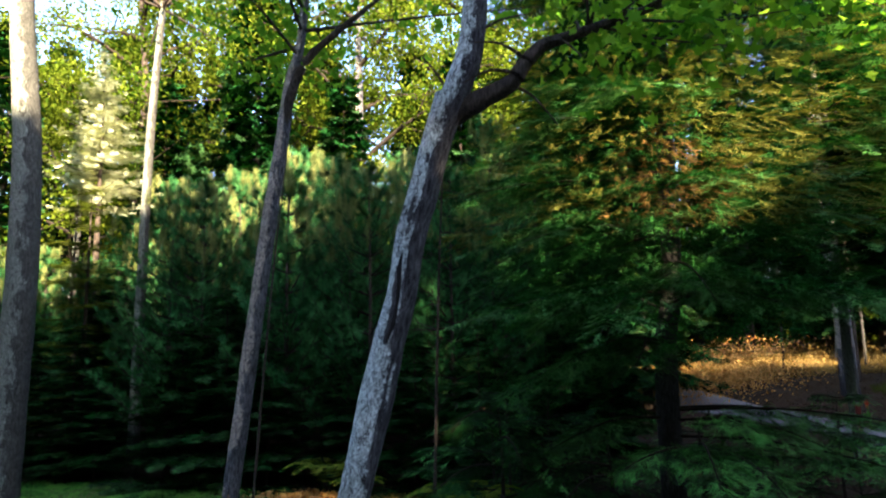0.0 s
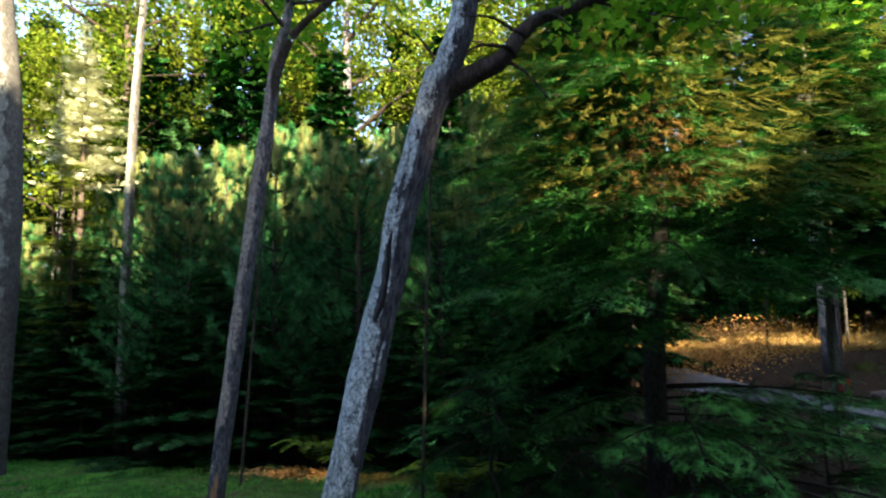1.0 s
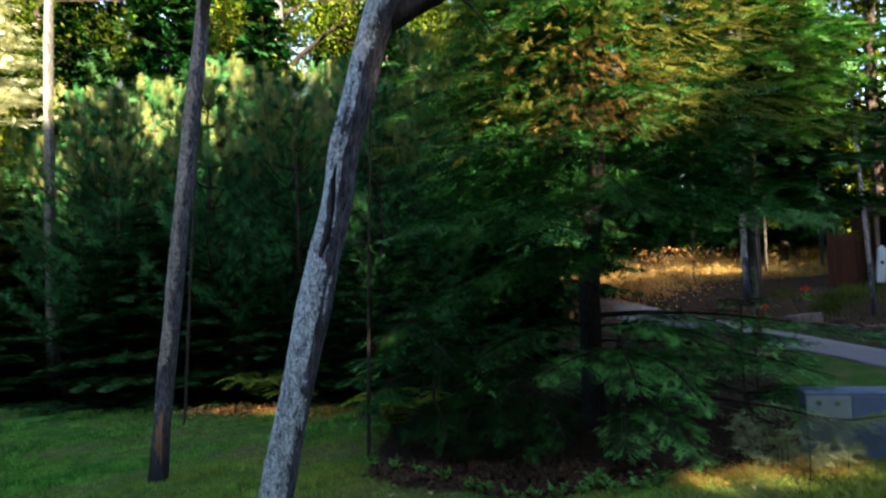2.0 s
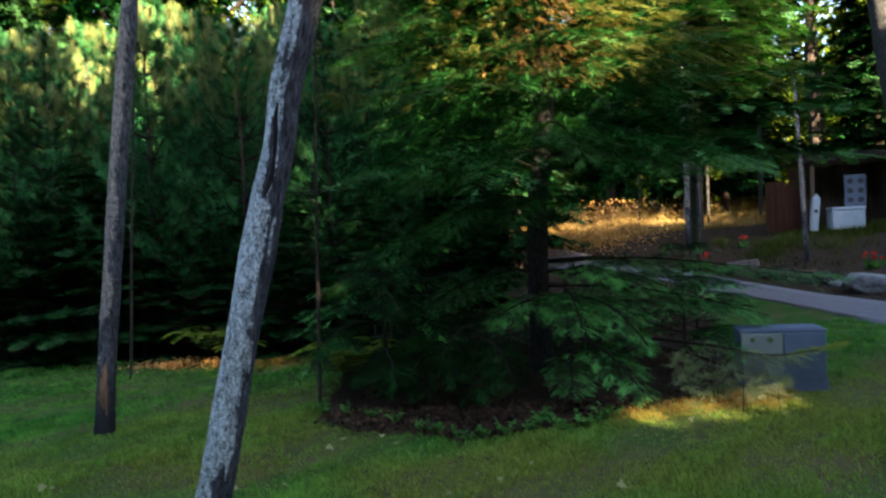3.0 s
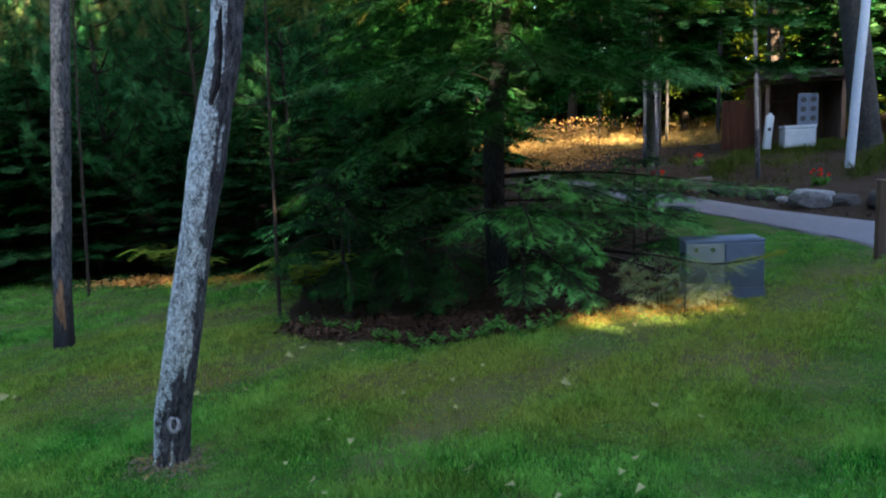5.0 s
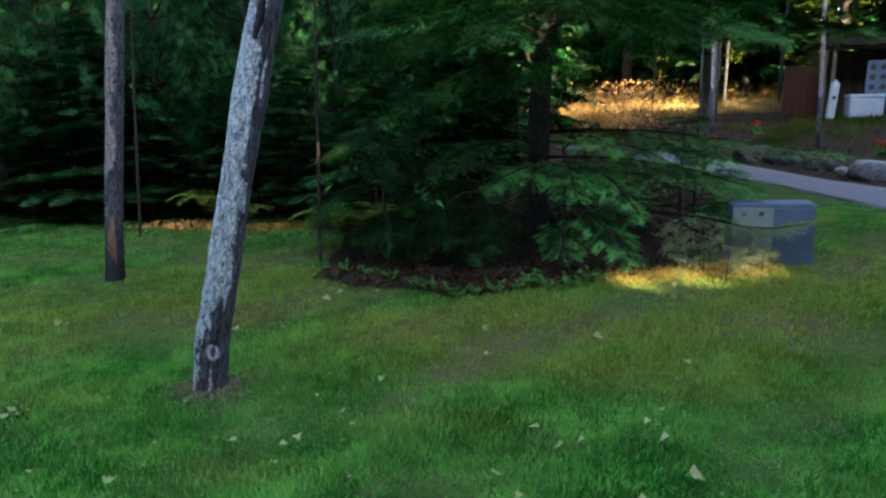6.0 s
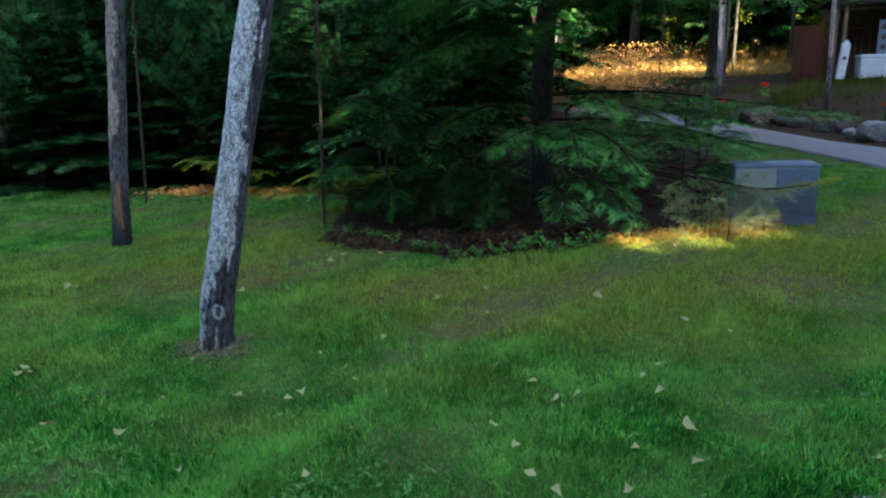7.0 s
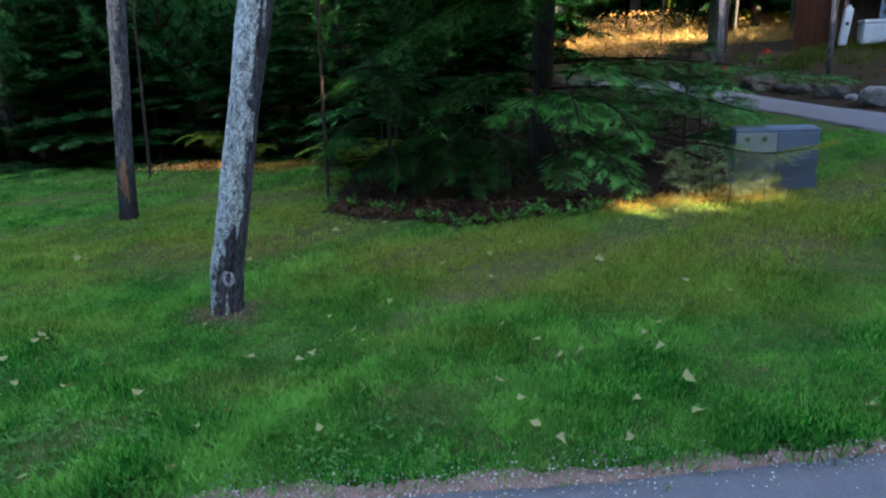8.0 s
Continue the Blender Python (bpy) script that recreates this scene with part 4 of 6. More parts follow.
def bough(tree, base, pts, seed, side_len, start, mat, name="foliage", fresh_from=0.5):
    """A long limb with a domed pad of side twigs that hang at the rim, as a branch and its foliage."""
    r = np.random.default_rng(seed)
    pts = np.asarray(pts, float) - np.asarray(base, float)
    line, _ = curve_points(pts, 60)
    part("branch", tube(pts, [0.020, 0.011, 0.004], 6, 16), M_TWIG, tree)
    P, D, U, S, young = [], [], [], [], []
    for i in range(int(60 * start), 59):
        d = unit(line[i + 1] - line[i])
        out = unit(np.cross(d, [0, 0, 1.0]))
        reach = side_len * math.sin(math.pi * min(0.97, 0.25 + 0.75 * (i / 59 - start) / (1 - start))) * r.uniform(0.75, 1.15)
        for sg in (1, -1):
            e = d * r.uniform(0.4, 0.9) + out * sg + np.array([0, 0, r.uniform(-0.20, 0.10)])
            for q in np.arange(0.05, 1.0, 0.075 / max(reach, 0.1)):
                P.append(line[i] + unit(e) * reach * q - np.array([0, 0, 0.20 * reach * q * q + r.uniform(0, 0.04)]))
                D.append(e + r.normal(0, 0.40, 3) * [1, 1, 0.5] - [0, 0, 0.30 * q * q])
                U.append(np.array([0, 0, 1.0]) + out * sg * 0.5 * q + r.normal(0, 0.28, 3))
                S.append(r.uniform(0.10, 0.19))
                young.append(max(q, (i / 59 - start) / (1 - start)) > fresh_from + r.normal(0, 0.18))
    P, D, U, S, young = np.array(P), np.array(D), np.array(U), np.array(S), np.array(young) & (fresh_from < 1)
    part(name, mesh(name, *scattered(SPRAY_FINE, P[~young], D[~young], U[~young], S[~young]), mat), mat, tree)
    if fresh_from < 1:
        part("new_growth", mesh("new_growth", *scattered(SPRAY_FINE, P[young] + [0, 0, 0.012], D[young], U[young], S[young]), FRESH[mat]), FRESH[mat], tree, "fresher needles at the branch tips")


HB = (2.12, 8.40, float(ground_z(2.12, 8.40)))
for k, (pts, wide, start) in enumerate((
        ([(2.17, 8.4, 1.40), (3.32, 8.05, 1.43), (4.52, 8.05, 1.27), (5.62, 8.25, 1.10)], 0.50, 0.18),
        ([(2.17, 8.4, 1.10), (3.02, 7.8, 1.13), (3.82, 7.45, 1.00), (4.50, 7.30, 0.80)], 0.42, 0.20),
        ([(2.12, 8.4, 2.20), (1.75, 7.8, 2.24), (1.35, 7.35, 2.12), (0.95, 7.05, 1.88)], 0.48, 0.30),
        ([(2.12, 8.4, 2.00), (1.30, 8.0, 2.02), (0.75, 7.55, 1.85), (0.40, 7.20, 1.58)], 0.42, 0.35),
        ([(2.12, 8.4, 2.60), (1.70, 7.7, 2.72), (1.25, 7.2, 2.62), (0.85, 6.9, 2.35)], 0.50, 0.30),
        ([(2.12, 8.4, 2.60), (2.60, 7.8, 2.72), (3.05, 7.4, 2.62), (3.45, 7.15, 2.40)], 0.46, 0.30),
        ([(2.12, 8.4, 2.95), (2.30, 7.5, 3.02), (2.45, 6.9, 2.85), (2.60, 6.5, 2.50)], 0.50, 0.30),
        ([(2.12, 8.4, 2.70), (3.10, 8.2, 2.80), (4.00, 8.1, 2.66), (4.70, 8.1, 2.42)], 0.46, 0.40),
        ([(2.12, 8.4, 2.15), (1.95, 7.7, 2.20), (1.90, 7.2, 2.08), (1.80, 6.9, 1.90)], 0.40, 0.30),
        ([(2.17, 8.4, 1.28), (2.75, 7.95, 1.33), (3.25, 7.65, 1.24), (3.70, 7.45, 1.02)], 0.42, 0.15),
        ([(2.17, 8.4, 1.42), (2.95, 8.30, 1.44), (3.55, 8.20, 1.30), (4.05, 8.15, 1.08)], 0.44, 0.20),
        ([(2.12, 8.4, 1.30), (1.65, 8.00, 1.34), (1.25, 7.75, 1.24), (0.85, 7.55, 1.04)], 0.42, 0.15))):
    bough(hem, HB, pts, 200 + k, wide, start, M_HEMLOCK, "low_foliage", 0.38)
rg = np.random.default_rng(23)
cnt = 3800
ang, up = rg.uniform(0, 6.283, cnt), rg.uniform(0, 1, cnt) ** 1.2
high = np.where(np.sin(ang - 0.6) > 0, 2.55, 0.9 + 1.65 * np.clip(0.5 + 0.5 * np.cos(ang + 0.1), 0, 1) ** 0.45) + 5.6 * up
reach = (0.25 + 0.75 * rg.uniform(0, 1, cnt) ** 0.7) * 2.0 * (1 - 0.72 * np.clip((high - 2.5) / 7.5, 0, 1))
P = np.stack([reach * np.cos(ang), reach * np.sin(ang), high - 0.12 * reach], -1)
D = np.stack([np.cos(ang), np.sin(ang), rg.uniform(-0.6, 0.1, cnt)], -1) + rg.normal(0, 0.5, (cnt, 3)) * [1, 1, 0.4]
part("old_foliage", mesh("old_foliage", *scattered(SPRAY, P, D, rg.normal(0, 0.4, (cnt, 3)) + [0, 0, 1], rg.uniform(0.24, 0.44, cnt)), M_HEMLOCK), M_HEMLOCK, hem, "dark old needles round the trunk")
# Gold needles on the sunward side put sunlight into the colour; rusty ones are dead.
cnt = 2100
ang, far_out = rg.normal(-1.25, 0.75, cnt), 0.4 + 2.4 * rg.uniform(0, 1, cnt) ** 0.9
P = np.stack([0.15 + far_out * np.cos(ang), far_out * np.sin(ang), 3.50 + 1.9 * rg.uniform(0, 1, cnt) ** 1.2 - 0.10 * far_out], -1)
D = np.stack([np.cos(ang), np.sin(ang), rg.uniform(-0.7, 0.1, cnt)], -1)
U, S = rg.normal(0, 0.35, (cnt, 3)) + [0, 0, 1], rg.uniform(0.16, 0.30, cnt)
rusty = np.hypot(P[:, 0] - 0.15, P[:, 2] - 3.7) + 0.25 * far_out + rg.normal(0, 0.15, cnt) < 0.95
for kind, pick, mat, note in (("inner_foliage", ~rusty, M_SUN_GOLD, "upper foliage coloured gold for the sun on it"), ("rusty_foliage", rusty, M_RUST, "rusty brown needles close to the stem")):
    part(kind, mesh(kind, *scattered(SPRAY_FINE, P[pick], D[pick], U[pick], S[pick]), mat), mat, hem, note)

tree_thing("hemlock", conifer(22, 11.0, 2.6, 3.05, 19, 8, 0.24, 0.46, SPRAY_FAR, droop=0.22, rise=0.06, tip=0.06, power=0.72, bare=0.06, fine_to=6.0, fan=0.4, jitter=0.10, ruffle=0.18, stout=0.68), M_BARK_PALE, M_HEMLOCK,
           gp(5.05, 12.4, 140), "dark hemlock with drooping boughs near the driveway")

# ---- young firs before it ----
fir_kinds = [conifer(31, 1.75, 1.50, 0.44, 4, 5, 0.066, 0.23, SPRAY_FIR, droop=0.10, rise=0.26, tip=-0.20, power=0.36, bare=0.26, fan=0.52, jitter=0.06, ruffle=0.20),
             conifer(32, 1.5, 1.35, 0.36, 4, 5, 0.066, 0.23, SPRAY_FIR, droop=0.12, rise=0.28, tip=-0.20, power=0.36, bare=0.26, fan=0.52, jitter=0.06, ruffle=0.20)]
fir_label = "young green fir with layered flat boughs at the bed's edge"
first = [tree_thing("young_fir", a, M_BARK_DARK, M_FIR, gp(x, y, w, 0, 0.72), fir_label, "young firs") for a, x, y, w in
         ((fir_kinds[0], 2.75, 9.2, 20), (fir_kinds[1], 1.15, 9.0, 70))]
for k, x, y, w, s in ((0, 3.85, 8.2, 130, 1.15), (1, 0.25, 8.1, 300, 1.45), (0, -0.2, 9.2, 33, 1.1), (1, 4.2, 9.1, 40, 1.0), (0, 3.0, 9.8, 80, 0.70), (1, 2.1, 10.0, 10, 0.70), (0, 0.5, 9.9, 170, 1.2), (1, 3.5, 10.6, 280, 0.80)):
    copy_thing(first[k], gp(x, y, w, 0, s))


def young_fir(x, y, tall, limbs, seed, label, fresh_from=0.5):
    """A young fir with a few broad boughs, each given by the points of its limb."""
    t = thing("young_fir", gp(x, y), label, "tree", "young firs")
    part("trunk", tube([(0, 0, -0.1), (0.02, 0.01, tall * 0.5), (0, 0, tall)], [0.030, 0.022, 0.006], 10, 20, 0.06, seed), M_BARK_DARK, t)
    base = (x, y, float(ground_z(x, y)))
    for k, (pts, wide, start) in enumerate(limbs):
        bough(t, base, pts, seed + k, wide, start, M_FIR, "foliage", fresh_from)


young_fir(2.40, 7.65, 1.30, [
    ([(2.40, 7.65, 1.05), (2.20, 7.20, 1.13), (1.90, 6.95, 1.08), (1.58, 6.80, 0.92)], 0.36, 0.15),
    ([(2.40, 7.65, 1.10), (2.42, 7.15, 1.16), (2.45, 6.80, 1.06), (2.50, 6.50, 0.84)], 0.34, 0.15),
    ([(2.40, 7.65, 1.02), (2.68, 7.25, 1.06), (2.92, 6.95, 0.92), (3.15, 6.70, 0.62)], 0.34, 0.15),
    ([(2.40, 7.65, 0.60), (2.60, 7.10, 0.62), (2.80, 6.70, 0.52), (3.02, 6.32, 0.26)], 0.32, 0.30),
    ([(2.40, 7.65, 0.55), (2.40, 7.05, 0.58), (2.38, 6.70, 0.48), (2.36, 6.40, 0.30)], 0.26, 0.35),
    ([(2.40, 7.65, 1.25), (2.55, 7.45, 1.40), (2.75, 7.30, 1.38), (2.95, 7.20, 1.25)], 0.26, 0.1)], 300, "young green fir with broad layered boughs over the bed")
# The next three firs get no lighter tips, which keeps them dark.
young_fir(1.45, 7.75, 1.05, [
    ([(1.45, 7.75, 0.75), (1.25, 7.35, 0.78), (1.12, 7.10, 0.68), (1.02, 6.90, 0.50)], 0.20, 0.3),
    ([(1.45, 7.75, 0.85), (1.15, 7.50, 0.92), (0.85, 7.30, 0.84), (0.60, 7.15, 0.66)], 0.28, 0.2),
    ([(1.45, 7.75, 0.60), (1.55, 7.30, 0.64), (1.68, 6.98, 0.52), (1.80, 6.72, 0.30)], 0.30, 0.2),
    ([(1.45, 7.75, 0.45), (1.40, 7.30, 0.50), (1.38, 6.95, 0.38), (1.34, 6.70, 0.18)], 0.26, 0.3)], 320, "low dark young fir in the shaded bed", 1.0)
young_fir(0.95, 7.60, 0.80, [
    ([(0.95, 7.60, 0.50), (0.82, 7.20, 0.54), (0.74, 6.95, 0.44), (0.68, 6.75, 0.26)], 0.28, 0.2),
    ([(0.95, 7.60, 0.60), (1.05, 7.20, 0.66), (1.14, 6.95, 0.54), (1.20, 6.75, 0.34)], 0.26, 0.2),
    ([(0.95, 7.60, 0.55), (0.55, 7.40, 0.60), (0.25, 7.20, 0.50), (0.02, 7.05, 0.32)], 0.26, 0.2)], 330, "small dark fir crouching low in the bed", 1.0)
young_fir(0.30, 7.45, 1.50, [
    ([(0.30, 7.45, 0.85), (0.10, 7.15, 0.92), (-0.10, 6.95, 0.84), (-0.28, 6.80, 0.68)], 0.24, 0.2),
    ([(0.30, 7.45, 1.15), (0.45, 7.10, 1.22), (0.58, 6.90, 1.14), (0.70, 6.75, 0.96)], 0.26, 0.2),
    ([(0.30, 7.45, 0.55), (0.42, 7.10, 0.58), (0.52, 6.85, 0.48), (0.60, 6.65, 0.32)], 0.24, 0.2),
    ([(0.30, 7.45, 1.40), (0.15, 7.25, 1.48), (0.00, 7.10, 1.42), (-0.12, 7.00, 1.28)], 0.22, 0.15)], 340, "slim young fir with sparse boughs at the bed's edge", 1.15)

# ---- hedge of young conifers along the back of the lawn ----
spruce_kinds = [conifer(41, 4.2, 1.8, 0.12, 14, 7, 0.14, 0.50, SPRAY_FAR, droop=0.16, rise=0.10, tip=0.05, power=0.7, jitter=0.07, ruffle=0.20),
                conifer(42, 3.3, 1.6, 0.10, 11, 7, 0.14, 0.48, SPRAY_FAR, droop=0.16, rise=0.12, tip=0.05, power=0.7, jitter=0.07, ruffle=0.20)]
spr = [tree_thing("young_spruce", a, M_BARK_DARK, M_SPRUCE, gp(x, y), "dense dark young spruce along the back of the lawn", "young spruces")
       for a, x, y in ((spruce_kinds[0], -9.6, 12.4), (spruce_kinds[1], -5.3, 10.4))]
for k, x, y, w, s in ((0, -8.9, 10.6, 40, 0.66), (1, -4.3, 10.2, 90, 0.70), (0, -3.0, 10.6, 200, 0.62), (1, -1.7, 10.3, 20, 0.72), (0, -10.4, 10.8, 120, 0.75), (1, -0.6, 10.2, 250, 0.74),
                      (1, -6.3, 10.5, 10, 0.85), (0, -12.2, 11.2, 75, 0.75), (0, -14.2, 11.8, 15, 0.85), (1, -7.9, 10.2, 100, 0.6)):
    copy_thing(spr[k], gp(x, y, w, 0, s))
pine_kinds = [pine(51, 5.6, 1.5, 0.7, 15, 7), pine(52, 4.8, 1.4, 0.6, 14, 7), pine(53, 6.4, 1.55, 0.8, 16, 7)]
pines = [tree_thing("young_pine", a, M_BARK_DARK, M_PINE, gp(x, y), "soft blue-green young white pine with feathery needles", "young pines")
         for a, x, y in ((pine_kinds[0], -3.6, 11.9), (pine_kinds[1], -5.4, 11.6), (pine_kinds[2], -2.2, 12.8))]
# New shoots on the pine tops, paled to paint the sun there.
for kind, tall, reach, tree in zip((51, 52, 53), (5.6, 4.8, 6.4), (1.5, 1.4, 1.55), pines):
    r = np.random.default_rng(kind + 100)
    f = np.repeat(r.uniform(0.66, 1.0, 58), 5)
    out, ang = reach * (1 - 0.86 * f) ** 0.75 * np.repeat(r.uniform(0.35, 1.1, 58), 5), np.repeat(r.uniform(0, 6.283, 58), 5)
    step = np.tile(np.arange(5), 58)
    long = np.repeat(r.uniform(0.02, 0.075, 58), 5)
    P = np.stack([out * np.cos(ang), out * np.sin(ang), tall * 0.96 * f + 0.5 * out + long * step], -1)
    D = np.stack([0.22 * np.cos(ang), 0.22 * np.sin(ang), np.ones(290)], -1) + r.normal(0, 0.30, (290, 3))
    part("new_growth", mesh("new_growth", *scattered(TUFT, P, D, np.tile([[0.3, 0.8, 0.1]], (290, 1)), 0.145 - 0.014 * step + r.uniform(-0.03, 0.03, 290)), M_SUN_CANDLE), M_SUN_CANDLE, tree, "new shoots, coloured pale yellow-green for sun on the tops")
for k, x, y, w, s in ((0, -6.7, 12.8, 30, 1.12), (1, -4.4, 13.2, 80, 1.34), (2, -0.8, 12.4, 140, 1.03), (0, -1.3, 11.3, 200, 0.96), (2, -8.4, 12.9, 250, 0.90), (1, -2.8, 11.1, 300, 1.15),
                      (1, -7.4, 11.5, 160, 1.22), (2, -5.8, 14.2, 40, 1.12), (0, -0.2, 14.0, 75, 1.23), (1, -10.6, 12.6, 20, 0.95), (1, -2.8, 14.4, 45, 1.40), (1, -4.4, 11.0, 215, 1.20), (1, -6.3, 11.0, 100, 1.18), (0, -12.6, 13.2, 60, 0.90), (2, -7.4, 14.8, 10, 1.06), (1, -9.4, 14.4, 70, 1.23), (2, -3.9, 15.6, 130, 1.12), (0, -11.8, 15.2, 190, 1.12), (2, -1.2, 15.8, 33, 1.12), (1, -14.6, 14.0, 95, 1.12)):
    copy_thing(pines[k], gp(x, y, w, 0, s))
# Needles are paled, so much of the sunlit look sits in their colour.
pale = tree_thing("pale_spruce", conifer(61, 9.9, 1.55, 6.1, 15, 8, 0.10, 0.24, SPRAY_FAR, droop=0.10, rise=0.16, tip=0.08, power=0.8, jitter=0.16, ruffle=0.45), M_BARK_DARK, M_SUNLIT_SPRUCE,
                  gp(-10.9, 13.0), "narrow spruce standing above the hedge, coloured pale for the sun on it")
yellow_fir = tree_thing("young_fir", conifer(62, 5.9, 1.25, 0.9, 12, 6, 0.13, 0.34, SPRAY_FAR, droop=0.12, rise=0.10, tip=0.06, power=0.75, jitter=0.06, ruffle=0.18), M_BARK_DARK, M_YOUNG, gp(-9.6, 11.5, 80), "yellow-green young fir catching sun on its tip", "young firs")
copy_thing(yellow_fir, gp(-11.2, 12.7, 200, 0, 1.08))

# ---- forest behind ----
kinds = [broadleaf(71, 17.0, 0.20, 8.0, 3.6, 13, 10000, 0.165, 0.85), broadleaf(72, 18.5, 0.24, 8.5, 4.0, 13, 10000, 0.17, 0.9, (0.8, 0.3)), broadleaf(73, 12.0, 0.15, 4.2, 3.0, 12, 9000, 0.15, 0.75, (-0.5, 0.4))]
wood = [tree_thing("forest_tree", a, bk, M_LEAF, gp(x, y), lb, "forest trees") for a, bk, x, y, lb in
        ((kinds[0], M_BARK_GREY, -6.3, 18.5, "leafy forest tree with a straight grey trunk and yellow-green leaves"),
         (kinds[1], M_BARK_DARK, -11.0, 21.0, "tall forest tree with a dark trunk and green crown"),
         (kinds[2], M_BARK_PALE, -2.2, 19.0, "smaller leafy forest tree with a pale trunk"))]
for k, x, y, w, s in ((1, -4.0, 23.0, 40, 1.0), (2, -8.6, 23.0, 90, 1.1), (0, 0.6, 23.5, 10, 1.1), (2, 2.8, 26.0, 60, 1.3), (1, -15.0, 19.0, 150, 1.0), (0, -18.0, 24.0, 200, 1.1), (2, -14.0, 15.6, 20, 0.95),
                      (1, 6.2, 33.0, 300, 1.0), (0, 10.5, 34.0, 250, 1.0), (2, 14.5, 29.0, 45, 1.2), (1, 13.0, 26.5, 85, 1.0), (0, 17.5, 25.0, 15, 1.1), (2, 8.4, 27.5, 200, 1.0), (1, 20.0, 31.0, 120, 1.1),
                      (0, -8.0, 29.0, 65, 1.2), (1, -1.0, 31.0, 190, 1.1), (2, -20.0, 17.0, 240, 1.2), (0, -24.0, 29.0, 330, 1.2), (2, 16.0, 19.5, 20, 1.1), (0, 4.5, 38.0, 80, 1.2), (1, 14.0, 40.0, 30, 1.1), (2, -13.0, 33.0, 200, 1.4)):
    copy_thing(wood[k], gp(x, y, w, -0.05, s))
dark_con = tree_thing("forest_spruce", conifer(81, 14.0, 2.6, 1.2, 24, 7, 0.26, 0.75, SPRAY_MIN, droop=0.22, rise=0.04, tip=0.05), M_BARK_DARK, M_SPRUCE, gp(-9.3, 17.5),
                      "tall dark spruce in the forest behind", "forest spruces")
# The last four are unseen, added left of the lawn to block sky light.
for x, y, w, s in ((-16.5, 15.0, 50, 0.9), (-12.8, 17.6, 15, 0.8), (-6.2, 17.2, 75, 0.72), (-2.8, 17.8, 145, 0.75), (-15.0, 21.0, 10, 0.95), (1.8, 21.0, 66, 0.8), (-10.8, 25.0, 30, 1.1), (-17.5, 27.0, 80, 1.2), (-6.5, 24.5, 130, 1.0), (-1.5, 25.5, 50, 0.9), (-20.5, 24.0, 99, 1.2), (-13.0, 29.0, 170, 1.3), (-3.8, 27.0, 100, 1.1), (13.2, 22.6, 220, 0.9), (18.6, 21.5, 70, 1.0), (-21.0, 21.0, 20, 1.1), (10.5, 29.5, 20, 1.05), (9.0, 31.0, 75, 1.1), (15.2, 26.0, 140, 1.1), (12.0, 33.0, 10, 1.2), (17.5, 29.5, 60, 1.1), (6.0, 36.0, 100, 1.2), (20.5, 26.0, 160, 1.1), (1.3, 27.5, 45, 1.1), (0.4, 21.5, 190, 0.9), (0.3, 13.2, 25, 0.40), (0.9, 14.6, 115, 0.46), (-0.9, 16.6, 210, 0.50), (1.25, 12.4, 300, 0.36), (-12.6, 5.8, 20, 0.9), (-12.2, 2.4, 110, 0.95), (-14.8, 8.0, 70, 0.95), (-11.4, -1.0, 40, 0.9)):
    copy_thing(dark_con, gp(x, y, w, 0, s))

# dry undergrowth in the sunlit clearing
rng = np.random.default_rng(88)
x, y = rng.uniform(-3, 15, 120000), rng.uniform(23.0, 36.0, 120000)
P = np.stack([x, y, ground_z(x, y) + rng.uniform(0.02, 1, 120000) ** 2 * (0.18 + 0.45 * np.clip(wave(x, y, 2.1, 2.0), 0, 1.4))], -1)
scrub = new("undergrowth", mesh("undergrowth", *scattered(FOLD, P, rng.normal(0, 1, P.shape) + [0, 0, 0.5], rng.normal(0, 1, P.shape) * [0.5, 0.5, 1], rng.uniform(0.03, 0.07, len(P))), M_DRY))
tagged(scrub, "golden dry undergrowth in the sunlit clearing", "undergrowth", kind="stuff")

n_leaf = 7000
x, y = np.concatenate([rng.normal(4.6, 0.9, n_leaf // 2), rng.normal(3.0, 1.2, n_leaf // 2)]), rng.normal(22.6, 0.9, n_leaf)
P = np.stack([x, y, ground_z(x, y) + rng.uniform(0.02, 1.0, n_leaf) ** 1.5 * 1.3], -1)
dead_brush = new("dead_brush", mesh("dead_brush", *scattered(FOLD, P, rng.normal(0, 1, P.shape), rng.normal(0, 1, P.shape), rng.uniform(0.04, 0.10, n_leaf)), M_ORANGE))
tagged(dead_brush, "orange-brown dead brush at the edge of the clearing", "brush", kind="stuff")

# under-storey of the far woods
rng = np.random.default_rng(91)
ang = rng.uniform(-0.2, 3.34, 3000)
dist = rng.uniform(38, 58, 3000)
cent = np.stack([dist * np.cos(ang), dist * np.sin(ang), 0.2 + 11.0 * rng.uniform(0, 1, 3000) ** 1.5], -1)
cent[:, 2] += ground_z(cent[:, 0], cent[:, 1])
far = new("far_woods", mesh("far_woods", *crown_leaves(rng, cent, 2.0, 150000, FOLD, 0.62), M_LEAF))
tagged(far, "dense leafy undergrowth of the distant woods", "woods", kind="stuff")

# wooded ridge all round, far off
ra, rh = np.linspace(0, 2 * np.pi, 241), np.linspace(0, 1, 14)
aa, hh = np.meshgrid(ra, rh, indexing="ij")
rad = 78 + 14 * hh ** 2 + 2.0 * np.sin(aa * 31 + 6 * hh) + 1.3 * np.sin(aa * 67 - 9 * hh)
tops = 7.5 + 1.6 * np.sin(aa * 9) + 1.2 * np.sin(aa * 47) + 0.8 * np.sin(aa * 89 + 1)
